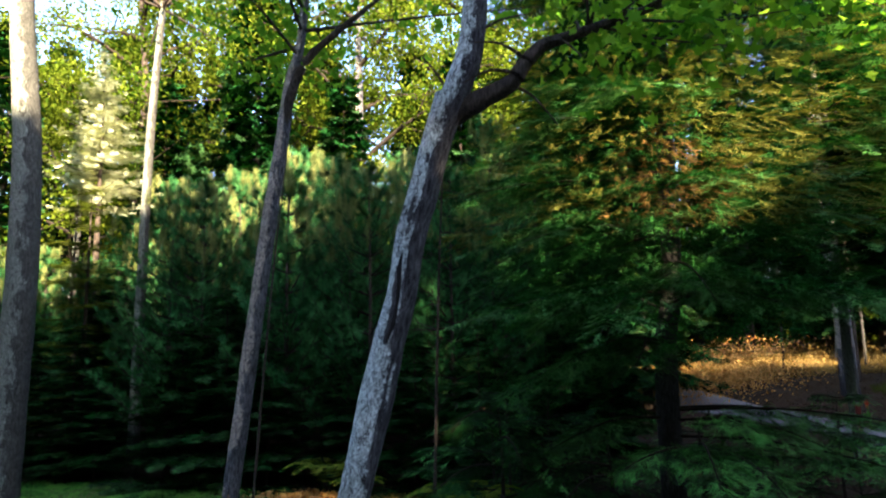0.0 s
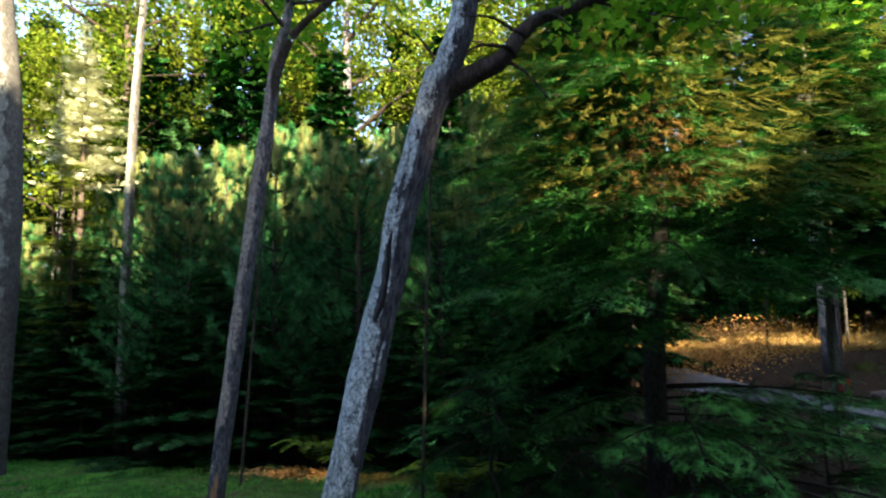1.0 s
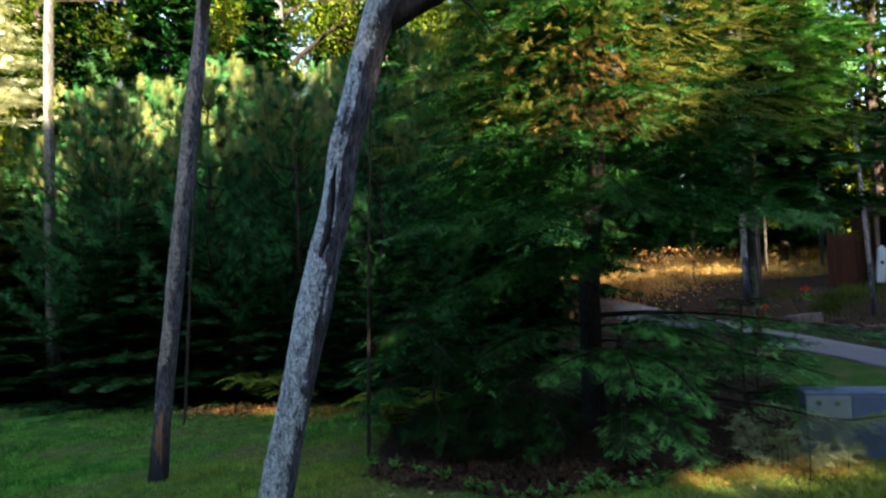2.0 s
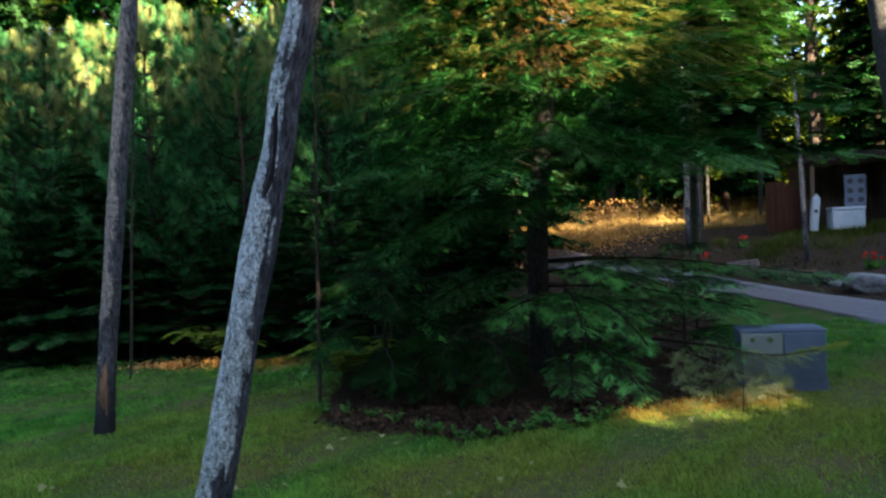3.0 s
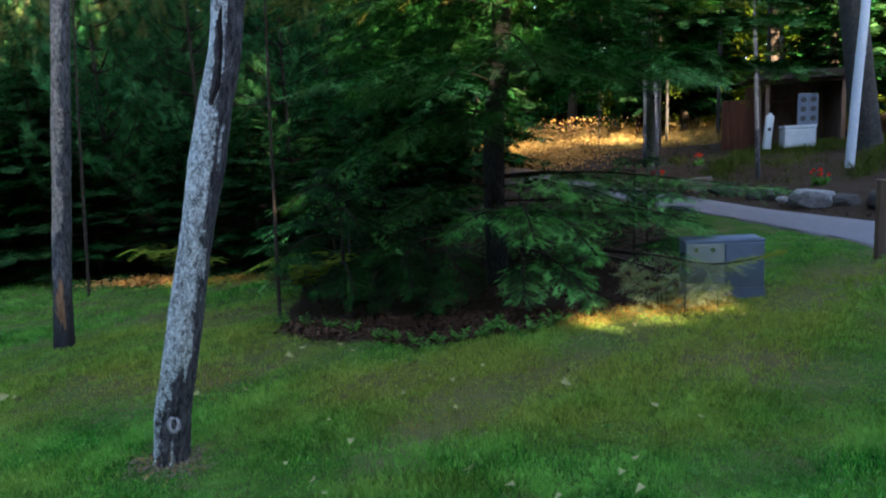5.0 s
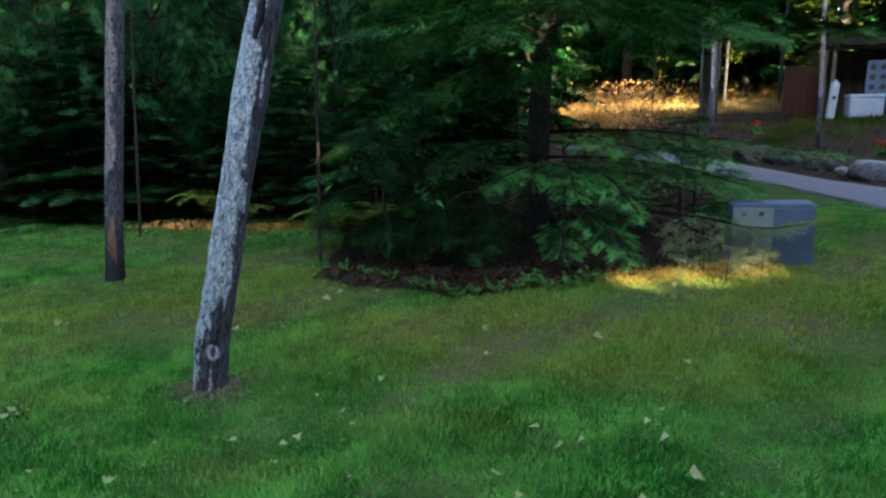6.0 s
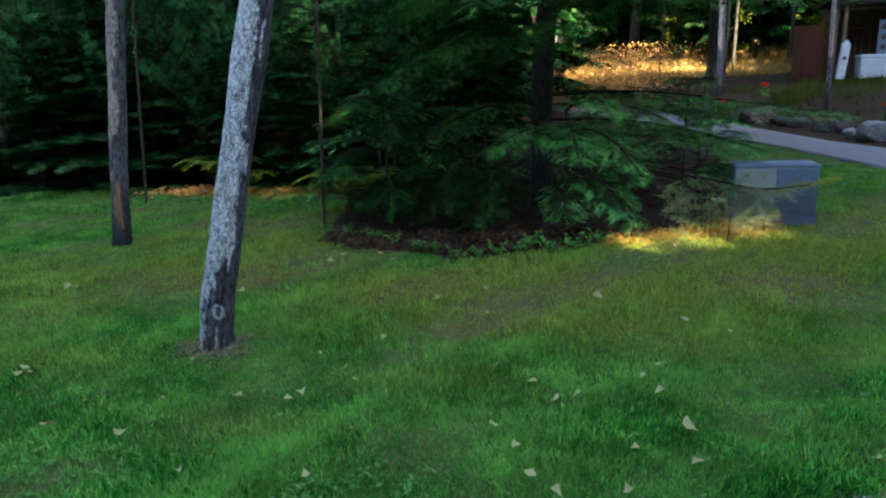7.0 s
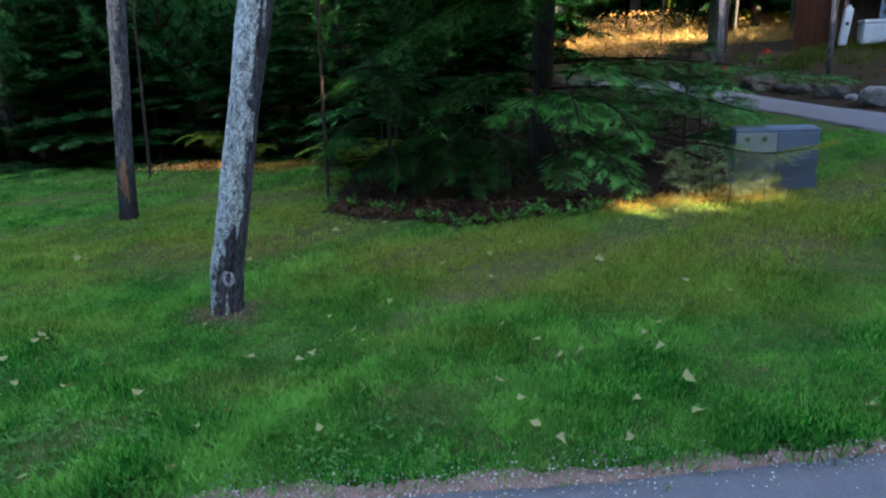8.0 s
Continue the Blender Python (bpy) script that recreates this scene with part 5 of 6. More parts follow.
rv = np.stack([rad * np.cos(aa), rad * np.sin(aa), ground_z(rad * np.cos(aa), rad * np.sin(aa)) - 1 + tops * np.sin(hh * 1.57)], -1).reshape(-1, 3)
ri, rj = np.meshgrid(np.arange(240), np.arange(13), indexing="ij")
rf = np.stack([ri * 14 + rj, ri * 14 + rj + 1, (ri + 1) * 14 + rj + 1, (ri + 1) * 14 + rj], -1).reshape(-1, 4)
M_RIDGE = plain_material("far_foliage", [(0.3, (0.010, 0.022, 0.006)), (0.55, (0.030, 0.060, 0.010)), (0.75, (0.080, 0.110, 0.018))], 1.6, 0.9, relief=1.0, distance=1.5)
tagged(new("backdrop", mesh("backdrop", rv, rf, M_RIDGE, True)), "distant dark wooded ridge closing the view", "backdrop", kind="structure")

# unseen trees beside the driveway and lawn, and a dense belt of leaves across the road behind the camera, all added to
# shade the lawn
for k, x, y, w, s in ((0, -13.5, 4.5, 20, 0.9), (2, -12.5, 7.3, 110, 1.0), (1, -16.0, 1.0, 200, 0.9), (2, 19.0, 8.0, 90, 0.78), (2, 16.5, 12.3, 33, 0.60)):
    copy_thing(wood[k], gp(x, y, w, -0.05, s))
rng = np.random.default_rng(131)
cnt = 85000
p = np.stack([rng.uniform(-14, 40, cnt), rng.uniform(-12.9, -12, cnt), np.zeros(cnt)], -1)
ragged = np.interp(p[:, 0], [7.0, 9.0, 11.8, 13.4, 15.9, 17.3, 19.5, 24.5, 27.0], [17.2, 17.6, 17.6, 12.9, 12.9, 14.9, 16.6, 16.6, 13.4]) + 0.12 * np.sin(p[:, 0] * 0.9) + 0.14 * np.sin(p[:, 0] * 2.3 + 1) + 0.14 * np.sin(p[:, 0] * 5.1)
p[:, 2] = 0.3 + ragged * rng.uniform(0, 1, cnt) ** 0.9
sv = np.array(SUN_TO)
# More unseen leaves high up, added to dim the hemlock's top.
crown = np.stack([rng.uniform(12.4, 18.6, 1700), rng.uniform(-12.9, -12, 1700), rng.uniform(16.0, 21.5, 1700)], -1)
p = np.concatenate([p, crown])
# two gaps cut in the unseen belt, closed only by small leaves that filter the sun onto the lawn's edge
r5 = np.random.default_rng(7)
fringe = []
for lit_a, lit_b, open_to, left in (((2.90, 6.20, 0.03), (4.35, 6.76, 0.05), 0.11, 0.12), ((-3.7, 9.60, 0.05), (-1.2, 9.20, 0.05), 0.08, 0.17)):
    lit_a = np.array(lit_a)
    off, seg = p - lit_a, np.array(lit_b) - lit_a
    off, seg = off - np.outer(off @ sv, sv), seg - (seg @ sv) * sv
    span = float(np.linalg.norm(seg))
    e1 = seg / span
    e2 = np.cross(sv, e1)
    share = np.clip(off @ e1, 0, span)
    p = p[np.linalg.norm(off - np.outer(share, e1), axis=1) > 0.85]
    along, across = r5.uniform(-1.2, span + 1.2, 15000), r5.uniform(-1.2, 1.2, 15000)
    away = np.hypot(np.maximum(0, np.maximum(-along, along - span)), across)
    keep = r5.uniform(0, 1, 15000) < np.interp(away, [open_to, open_to + 0.13], [left, 1.0])
    small = lit_a + np.outer(along[keep], e1) + np.outer(across[keep], e2)
    fringe.append(small + np.outer((r5.uniform(-12.9, -12.0, len(small)) - small[:, 1]) / sv[1], sv))
small = np.concatenate(fringe)
fringe = new("sun_filter_leaves", mesh("sun_filter_leaves", *scattered(FOLD, small, r5.normal(0, 1, small.shape), r5.normal(0, 1, small.shape), r5.uniform(0.16, 0.26, len(small))), M_LEAF))
tagged(fringe, "unseen small leaves added in the belt's gaps to filter the sun", "trees", kind="stuff")
# A second unseen block of leaves beside the driveway, added for its shade.
q = np.stack([rng.uniform(9.5, 28, 29000), rng.uniform(0, 6, 29000), 2.4 + 12.0 * rng.uniform(0, 1, 29000)], -1)
q = q[q[:, 2] < np.where(q[:, 0] < 13.5, 7.4, np.where(q[:, 0] < 15.0, 10.8, 12.3)) + 0.8 * np.sin(q[:, 0] * 1.7)]
p = np.concatenate([p, q])
belt = new("leaf_screen", mesh("leaf_screen", *scattered(FOLD, p, rng.normal(0, 1, p.shape), rng.normal(0, 1, p.shape), rng.uniform(0.6, 1.0, len(p))), M_LEAF))
tagged(belt, "unseen dense belt of leaves across the road, added to shade the lawn", "trees", kind="stuff")

# ---- utility cabinet ----
cab = thing("utility_cabinet", pose(4.57, 7.36, 0.04, 0, 0, -3), "grey-green painted steel utility cabinet standing in the grass", "cabinet")
part("body", box((0.82, 0.30, 0.62), (0, -0.13, 0.31), 0.012), M_BOX, cab)
part("lid", joined(box((0.832, 0.312, 0.028), (0, -0.13, 0.628), 0.008), box((0.79, 0.27, 0.014), (0, -0.12, 0.645), 0.006)), M_BOX, cab)
# The left door takes a lighter colour than the rest.
part("door", box((0.395, 0.02, 0.48), (-0.205, -0.288, 0.365), 0.006), M_BOX_PALE, cab, "paler left door")
part("door", box((0.395, 0.02, 0.48), (0.203, -0.288, 0.365), 0.006), M_BOX, cab)
part("skirt", box((0.835, 0.32, 0.12), (0, -0.132, 0.06), 0.008), M_BOX, cab)
half = Matrix.Rotation(radians(90), 4, "X")
for x in (-0.30, -0.13):
    part("bolt", joined(can(0.026, 0.012, (x, -0.304, 0.545), 16, None, half, 0.003), can(0.014, 0.022, (x, -0.310, 0.545), 6, None, half, 0.002)), M_BOLT, cab, "shiny zinc bolt")
part("hinge", box((0.018, 0.012, 0.05), (0.03, -0.302, 0.17), 0.003), M_BOLT, cab)

# ---- shed ----
SHED = pose(11.0, 20.4, float(ground_z(10.4, 19.9)), 0, 0, -8)
shed = thing("shed", SHED, "open-fronted weathered brown board shed under a dark sagging roof", "shed")
for k in range(13):
    part("plank", box((0.172, 0.025, 1.85), (-1.02 + 0.18 * k, 0.75 + 0.006 * (k % 2), 0.925), 0.004), M_BOARD, shed)
for k in range(9):
    part("plank", box((0.025, 0.172, 1.85), (1.14, -0.72 + 0.18 * k, 0.925), 0.004), M_BOARD, shed)
for k in range(8):
    part("plank", box((0.025, 0.172, 1.80), (-1.12, -0.60 + 0.18 * k, 0.90), 0.004), M_REDWOOD, shed)
for k in range(5):
    part("plank", box((0.172, 0.025, 1.42), (-1.95 + 0.18 * k, -0.55, 0.71), 0.004), M_REDWOOD, shed, "")
for x in (-1.1, -0.88, 1.08):
    part("post", box((0.09, 0.09, 1.95), (x, -0.78, 0.975), 0.008), M_BOARD, shed)
# Roof and low front board, near black to paint the shaded interior's dark band.
part("roof", joined(box((2.6, 2.0, 0.06), (0, 0, 2.02), 0.01, Matrix.Rotation(radians(-4), 4, "X")), box((2.5, 0.05, 0.16), (0, -0.97, 1.98), 0.008)), M_ROOF, shed)
part("beam", box((2.2, 0.07, 0.14), (0, -0.80, 1.86), 0.006), M_BOARD, shed)
fr = thing("chest_freezer", SHED @ pose(-0.12, -0.95, 0.0), "white enamel chest freezer standing at the shed's open front", "freezer")
part("body", box((0.80, 0.60, 0.50), (0, 0, 0.27), 0.03), M_WHITE, fr)
part("lid", box((0.82, 0.62, 0.09), (0, 0, 0.575), 0.025), M_WHITE, fr)
part("foot_rail", box((0.72, 0.5, 0.05), (0, 0, 0.02), 0.006), M_BLACK, fr)
pn = thing("vent_panel", SHED @ pose(0.24, -0.60, 0.60), "blue-grey panel with six dark round holes", "panel")
part("sheet", box((0.54, 0.05, 0.90), (0, 0, 0.45), 0.01), M_PANEL, pn)
for x in (-0.13, 0.13):
    for z in (0.20, 0.46, 0.72):
        part("hole_ring", can(0.078, 0.02, (x, -0.03, z), 20, None, half, 0.004), M_BLACK, pn)
jug = thing("white_canister", SHED @ pose(-0.93, -1.0, 0.0, 0, 5, 0), "narrow white canister leaning beside the freezer", "canister")
part("body", joined(box((0.20, 0.20, 0.94), (0, 0, 0.47), 0.04), can(0.05, 0.08, (0, 0, 0.97), 14)), M_WHITE, jug)
part("label_plate", can(0.05, 0.01, (0.0, -0.105, 0.55), 16, None, half, 0.002), M_BLACK, jug)
shelf = thing("shelf_board", SHED @ pose(-0.25, 0.45, 1.35), "dark board shelf fixed across the shed's back", "shelf")
part("board", box((1.5, 0.30, 0.035), (0, 0, 0), 0.004), M_BOARD, shelf)
part("bracket", box((0.04, 0.28, 0.2), (-0.6, 0, -0.11), 0.004), M_BOARD, shelf)
part("bracket", box((0.04, 0.28, 0.2), (0.6, 0, -0.11), 0.004), M_BOARD, shelf)

# ---- leaning pole, big tree, posts on the bank ----
pl = thing("white_pole", gp(10.65, 16.5), "tall white painted pole leaning beside the bank", "pole")
part("shaft", tube([(0, 0, -0.2), (0.12, 0, 2.0), (0.26, 0, 4.2), (0.40, 0, 7.0)], [0.105, 0.10, 0.095, 0.085], 18, 30), M_POLE, pl)
part("band", can(0.112, 0.05, (0.16, 0, 2.6), 20), M_POLE, pl)
big = tree_thing("big_tree", broadleaf(95, 15.0, 0.36, 6.0, 4.5, 12, 13000, 0.13, 1.2, (-2.0, 0.5)), M_BARK_ASH, M_LEAF, gp(12.0, 18.2), "big dark grey tree leaning over the shed", "")
fb = thing("birch", gp(6.8, 19.8), "ash-grey birch trunk at the edge of the clearing", "tree")
part("trunk", tube([(0, 0, -0.2), (0.0, 0, 2.0), (-0.1, 0, 4.5), (-0.2, 0.1, 9.5)], [0.23, 0.20, 0.17, 0.05], 18, 70, 0.06, 8.0), M_BARK_GREY, fb)
r2 = np.random.default_rng(97)
ends = [np.array([-0.15, 0, 7.5]) + r2.normal(0, 1.1, 3) for k in range(14)]
for e in ends:
    part("twig", tube([(-0.15, 0, 6.4), (np.array([-0.15, 0, 6.4]) + e) / 2, e], [0.03, 0.005], 5, 6), M_BARK_DARK, fb)
part("crown", mesh("crown", *crown_leaves(r2, ends, 0.7, 2400, FOLD, 0.14), M_LEAF), M_LEAF, fb)
st = thing("marker_stake", gp(4.84, 11.4), "dark rusty stake with a red painted top by the driveway", "stake")
part("shaft", joined(box((0.05, 0.014, 1.05), (0, 0, 0.50), 0.003), box((0.014, 0.05, 1.05), (0, 0.02, 0.50), 0.003)), M_BOARD, st)
part("cap", box((0.062, 0.062, 0.14), (0, 0.008, 1.07), 0.006), M_RED, st, "red painted top")
po = thing("wooden_post", gp(7.09, 8.75), "short dark wooden post at the driveway's edge", "post")
part("shaft", box((0.10, 0.10, 1.05), (0, 0, 0.48), 0.012), M_BOARD, po)
part("cap", box((0.12, 0.12, 0.03), (0, 0, 1.015), 0.01), M_BOARD, po)


def rock(seed, sx, sy, sz, x, y, mat, label, lift=0.0):
    """A fieldstone: a lump cut by a few flat faces, with a rough skin."""
    r = np.random.default_rng(seed)
    cuts = [(Vector(r.normal(0, 1, 3)).normalized(), r.uniform(0.62, 0.86)) for _ in range(8)] + [(Vector((0.1, -0.1, 1)).normalized(), 0.62)]
    bm = bmesh.new()
    bmesh.ops.create_icosphere(bm, subdivisions=4, radius=1.0)
    for vt in bm.verts:
        q = vt.co.copy()
        for way, far_off in cuts:
            over = q.dot(way) - far_off
            if over > 0:
                q -= way * over * 0.92
        q *= 1 + 0.06 * noise.noise(q * 2.5 + Vector((0, seed, 0))) + 0.025 * noise.noise(q * 8)
        vt.co = Vector((q.x * sx, q.y * sy, q.z * sz)) * 1.2
    me = bpy.data.meshes.new("boulder")
    bm.to_mesh(me)
    bm.free()
    me.materials.append(mat)
    ob = new("boulder", me)
    ob.matrix_basis = gp(x, y, seed * 40, lift)
    return tagged(ob, label, "boulder", "boulders along the bank")


rock(1, 0.42, 0.34, 0.28, 8.55, 13.75, M_STONE, "large pale granite boulder at the foot of the bank", 0.10)
rock(2, 0.60, 0.42, 0.26, 9.75, 13.0, M_STONE_DARK, "broad dark boulder at the foot of the bank", 0.08)
rock(3, 0.30, 0.28, 0.20, 8.05, 14.9, M_STONE_DARK, "dark fieldstone beside the driveway", 0.06)
rock(4, 0.22, 0.20, 0.16, 7.70, 15.6, M_STONE_DARK, "small dark fieldstone beside the driveway", 0.05)
rock(5, 0.42, 0.32, 0.30, 7.15, 16.6, M_STONE_BROWN, "brownish boulder at the driveway's edge", 0.06)
rock(6, 0.14, 0.12, 0.10, 8.25, 14.4, M_STONE, "small pale stone beside the boulder", 0.03)
rock(7, 0.5, 0.3, 0.2, 11.0, 12.2, M_STONE_DARK, "low dark boulder at the foot of the bank", 0.06)
rock(8, 0.20, 0.18, 0.14, 7.42, 16.0, M_STONE_DARK, "small dark fieldstone beside the driveway", 0.04)
rock(9, 0.32, 0.24, 0.18, 9.05, 13.6, M_STONE_DARK, "dark fieldstone wedged beside the boulder", 0.05)

brush = thing("brush_pile", gp(7.75, 15.9), "small pile of broken brown branches on the bank", "branches")
r4 = np.random.default_rng(103)
for k in range(16):
    a, c = r4.normal(0, 0.30, 3) * [1.4, 0.8, 0], r4.normal(0, 0.16, 3)
    d = np.array([r4.normal(0, 0.55), r4.normal(0, 0.3), 0.0])
    lo = np.array([a[0], a[1], 0.03 + 0.10 * r4.uniform()])
    hi = lo + d + [0, 0, r4.uniform(0.02, 0.26)]
    part("stick", tube([lo - d * 0.5, (lo + hi) / 2 + c * 0.2, hi], [r4.uniform(0.012, 0.030), 0.007], 6, 8, 0.1, k), M_SCAR if k % 4 == 0 else M_BARK_DARK, brush)


def flowers(x, y, count, spread, seed):
    r = np.random.default_rng(seed)
    f = thing("flower_clump", gp(x, y), "clump of bright red flowers in the dark soil bed", "flowers", "red flowers")
    base = r.normal(0, spread, (count, 3)) * [1, 1, 0]
    head = base + np.stack([r.normal(0, 0.03, count), r.normal(0, 0.03, count), r.uniform(0.18, 0.38, count)], -1)
    for b_, h in zip(base, head):
        part("stem", tube([b_, (b_ + h) / 2, h], [0.006, 0.004], 4, 4), M_CLOVER, f)
    P = np.repeat(head, 9, 0)
    d = r.normal(0, 1, (len(P), 3)) + [0, 0, 0.6]
    tagged(part("petals", mesh("petals", *scattered(OVAL, P, d, r.normal(0, 1, (len(P), 3)), 0.058), M_FLOWER), M_FLOWER, f), kind="stuff")
    part("leaves", mesh("leaves", *scattered(OVAL, np.repeat(base, 5, 0) + [0, 0, 0.05], r.normal(0, 1, (count * 5, 3)) + [0, 0, 0.8], r.normal(0, 1, (count * 5, 3)), 0.14), M_CLOVER), M_CLOVER, f)


flowers(9.56, 15.55, 7, 0.10, 5)
flowers(7.87, 18.9, 4, 0.12, 6)
flowers(6.6, 17.6, 3, 0.08, 7)


# ---- small plants ----
def fern(x, y, size, seed, mat=M_FERN, label="yellow-green fern catching light before the dark conifers"):
    r = np.random.default_rng(seed)
    f = thing("fern", gp(x, y), label, "fern", "ferns")
    P, D, S, stems = [], [], [], []
    for k in range(9):
        a = k * 0.7 + r.uniform(-0.2, 0.2)
        o = np.array([math.cos(a), math.sin(a), 0])
        pts = [np.zeros(3), o * 0.25 * size + [0, 0, 0.5 * size], o * 0.6 * size + [0, 0, 0.68 * size], o * 0.95 * size + [0, 0, 0.55 * size]]
        stems.append(tube(pts, [0.006, 0.002], 4, 8))
        ln, _ = curve_points(pts, 22)
        for i in range(4, 21):
            d = unit(ln[i + 1] - ln[i])
            s = unit(np.cross(d, [0, 0, 1.0]))
            for sg in (1, -1):
                P.append(ln[i])
                D.append(s * sg + d * 0.35)
                S.append(size * 0.22 * (1 - (i / 23) ** 2) + 0.02)
    for q in stems:
        part("stem", q, M_TWIG, f)
    part("fronds", mesh("fronds", *scattered(OVAL, P, D, np.tile([[0, 0, 1.0]], (len(P), 1)), S), mat), mat, f)


fern(-2.95, 9.75, 0.75, 1)
fern(-2.35, 9.55, 0.45, 2)
fern(-0.2, 7.8, 0.8, 3)


def weed(x, y, size, seed):
    """A low leafy weed: short stems, each with a few oval leaves."""
    r = np.random.default_rng(seed)
    w = thing("weed", gp(x, y), "low green leafy weed at the edge of the bed", "plant", "weeds along the bed")
    for k in range(5):
        a = k * 1.26 + r.uniform(-0.4, 0.4)
        tip = np.array([math.cos(a) * 0.5, math.sin(a) * 0.5, r.uniform(0.5, 1.0)]) * size
        part("stem", tube([(0, 0, -0.01), tip * [0.35, 0.35, 0.6], tip], [0.004, 0.002], 4, 5), M_CLOVER, w)
        q = np.repeat(np.array([0.45, 0.7, 0.95])[:, None], 3, 0) * tip
        part("leaf_spray", mesh("leaf_spray", *scattered(OVAL, q, r.normal(0, 1, (9, 3)) * [1, 1, 0.3] + tip / size * 0.6, r.normal(0, 0.3, (9, 3)) + [0, 0, 1], r.uniform(0.28, 0.5, 9) * size), M_CLOVER), M_CLOVER, w)
    return w


weeds = [weed(0.62, 6.33, 0.13, 1), weed(1.30, 5.86, 0.11, 2), weed(2.18, 6.02, 0.15, 3)]
for k, x, y, a, q in ((0, 0.92, 6.05, 40, 0.9), (1, 1.08, 5.98, 80, 1.2), (2, 1.52, 5.84, 10, 0.8), (0, 1.72, 5.86, 200, 1.1), (1, 1.95, 5.95, 130, 1.3), (2, 2.42, 6.08, 260, 1.0), (0, 2.62, 6.20, 310, 1.2), (1, 2.30, 5.90, 20, 0.8),
                      (2, 0.35, 6.50, 55, 0.9), (0, 0.05, 6.62, 95, 1.0), (1, 2.05, 6.20, 170, 1.5), (2, 2.75, 6.34, 75, 0.8), (1, -0.25, 6.75, 240, 1.2), (0, 1.40, 5.72, 5, 0.7)):
    copy_thing(weeds[k], gp(x, y, a, 0, q))

# dry bough and live bough tips beside the cabinet
dry = thing("dry_bough", pose(3.40, 6.95, 0.10), "dry brown conifer bough drooping at the bed's edge", "bough")
r3 = np.random.default_rng(101)
stem = [(-0.35, 0.25, 0.50), (0.05, 0.0, 0.44), (0.42, -0.10, 0.32), (0.75, -0.15, 0.16)]
part("stem", tube(stem, [0.018, 0.005], 6, 12), M_TWIG, dry)
ln, _ = curve_points(stem, 40)
for k in range(9):
    p = ln[8 + 3 * k]
    e = p + np.array([r3.uniform(-0.05, 0.2), r3.normal(0, 0.14), r3.uniform(-0.30, -0.12)])
    part("twig", tube([p, (p + e) / 2 + [0.03, 0, 0.02], e], [0.006, 0.002], 5, 6), M_TWIG, dry)
    q = np.linspace(0.2, 1, 7)[:, None]
    part("needles", mesh("needles", *scattered(SPRAY_FINE, p * (1 - q) + e * q, np.stack([r3.normal(0.2, 0.5, 7), r3.normal(0, 0.5, 7), r3.uniform(-1.4, -0.3, 7)], -1), r3.normal(0, 0.5, (7, 3)) + [0, 0, 1], r3.uniform(0.09, 0.17, 7)), M_DEADTWIG), M_DEADTWIG, dry)
soft = thing("silvery_shrub", pose(3.75, 6.72, 0.03), "soft grey-green feathery shrub at the foot of the cabinet", "shrub")
cnt = 300
base = np.stack([r3.uniform(-0.42, 0.62, cnt), r3.normal(0, 0.12, cnt), np.zeros(cnt)], -1)
for k in range(12):
    part("stem", tube([(base[k, 0], base[k, 1], -0.02), (base[k, 0], base[k, 1] - 0.02, 0.24)], [0.006, 0.003], 5, 4), M_TWIG, soft)
base[:, 2] = 0.03 + r3.uniform(0, 1, cnt) * (0.36 - 0.30 * base[:, 0])
part("foliage", mesh("foliage", *scattered(SPRAY_FINE, base, np.stack([r3.normal(0.2, 0.6, cnt), r3.normal(-0.4, 0.5, cnt), r3.uniform(-0.2, 0.7, cnt)], -1), r3.normal(0, 0.6, (cnt, 3)) + [0, 0, 1], r3.uniform(0.13, 0.22, cnt)), M_SILVER), M_SILVER, soft)
lim = thing("fir_bough", pose(3.70, 7.03, 0.53), "long fir bough with yellow-green tips across the cabinet", "bough")
stem = [(-0.5, 0.45, 0.06), (0.15, 0.02, 0.02), (0.62, -0.16, -0.06), (1.02, -0.17, -0.03), (1.34, -0.12, 0.02)]
part("stem", tube(stem, [0.018, 0.004], 6, 16), M_TWIG, lim)
ln, _ = curve_points(stem, 60)
idx = np.repeat(np.arange(10, 38), 3)
cnt = len(idx)
sg = np.where(np.arange(cnt) % 2 == 0, 1.0, -1.0)
part("needles", mesh("needles", *scattered(SPRAY_FINE, ln[idx], np.stack([np.ones(cnt), sg * r3.uniform(0.3, 0.9, cnt), r3.uniform(-1.0, 0.05, cnt)], -1), r3.normal(0, 0.25, (cnt, 3)) + [0, 0, 1], r3.uniform(0.14, 0.26, cnt)), M_SILVER), M_SILVER, lim)
# Yellow-green tips paint the sun fleck on the bough's end.
idx = np.repeat(np.arange(34, 59), 3)
cnt = len(idx)
part("new_growth", mesh("new_growth", *scattered(SPRAY_FINE, ln[idx], np.stack([np.ones(cnt), r3.normal(0, 0.6, cnt), r3.uniform(-0.5, 0.5, cnt)], -1), r3.normal(0, 0.25, (cnt, 3)) + [0, -0.6, 1], r3.uniform(0.07, 0.13, cnt)), M_FERN), M_FERN, lim, "tips coloured yellow-green for a sun fleck")

# ---- ground cover ----
rng = np.random.default_rng(111)


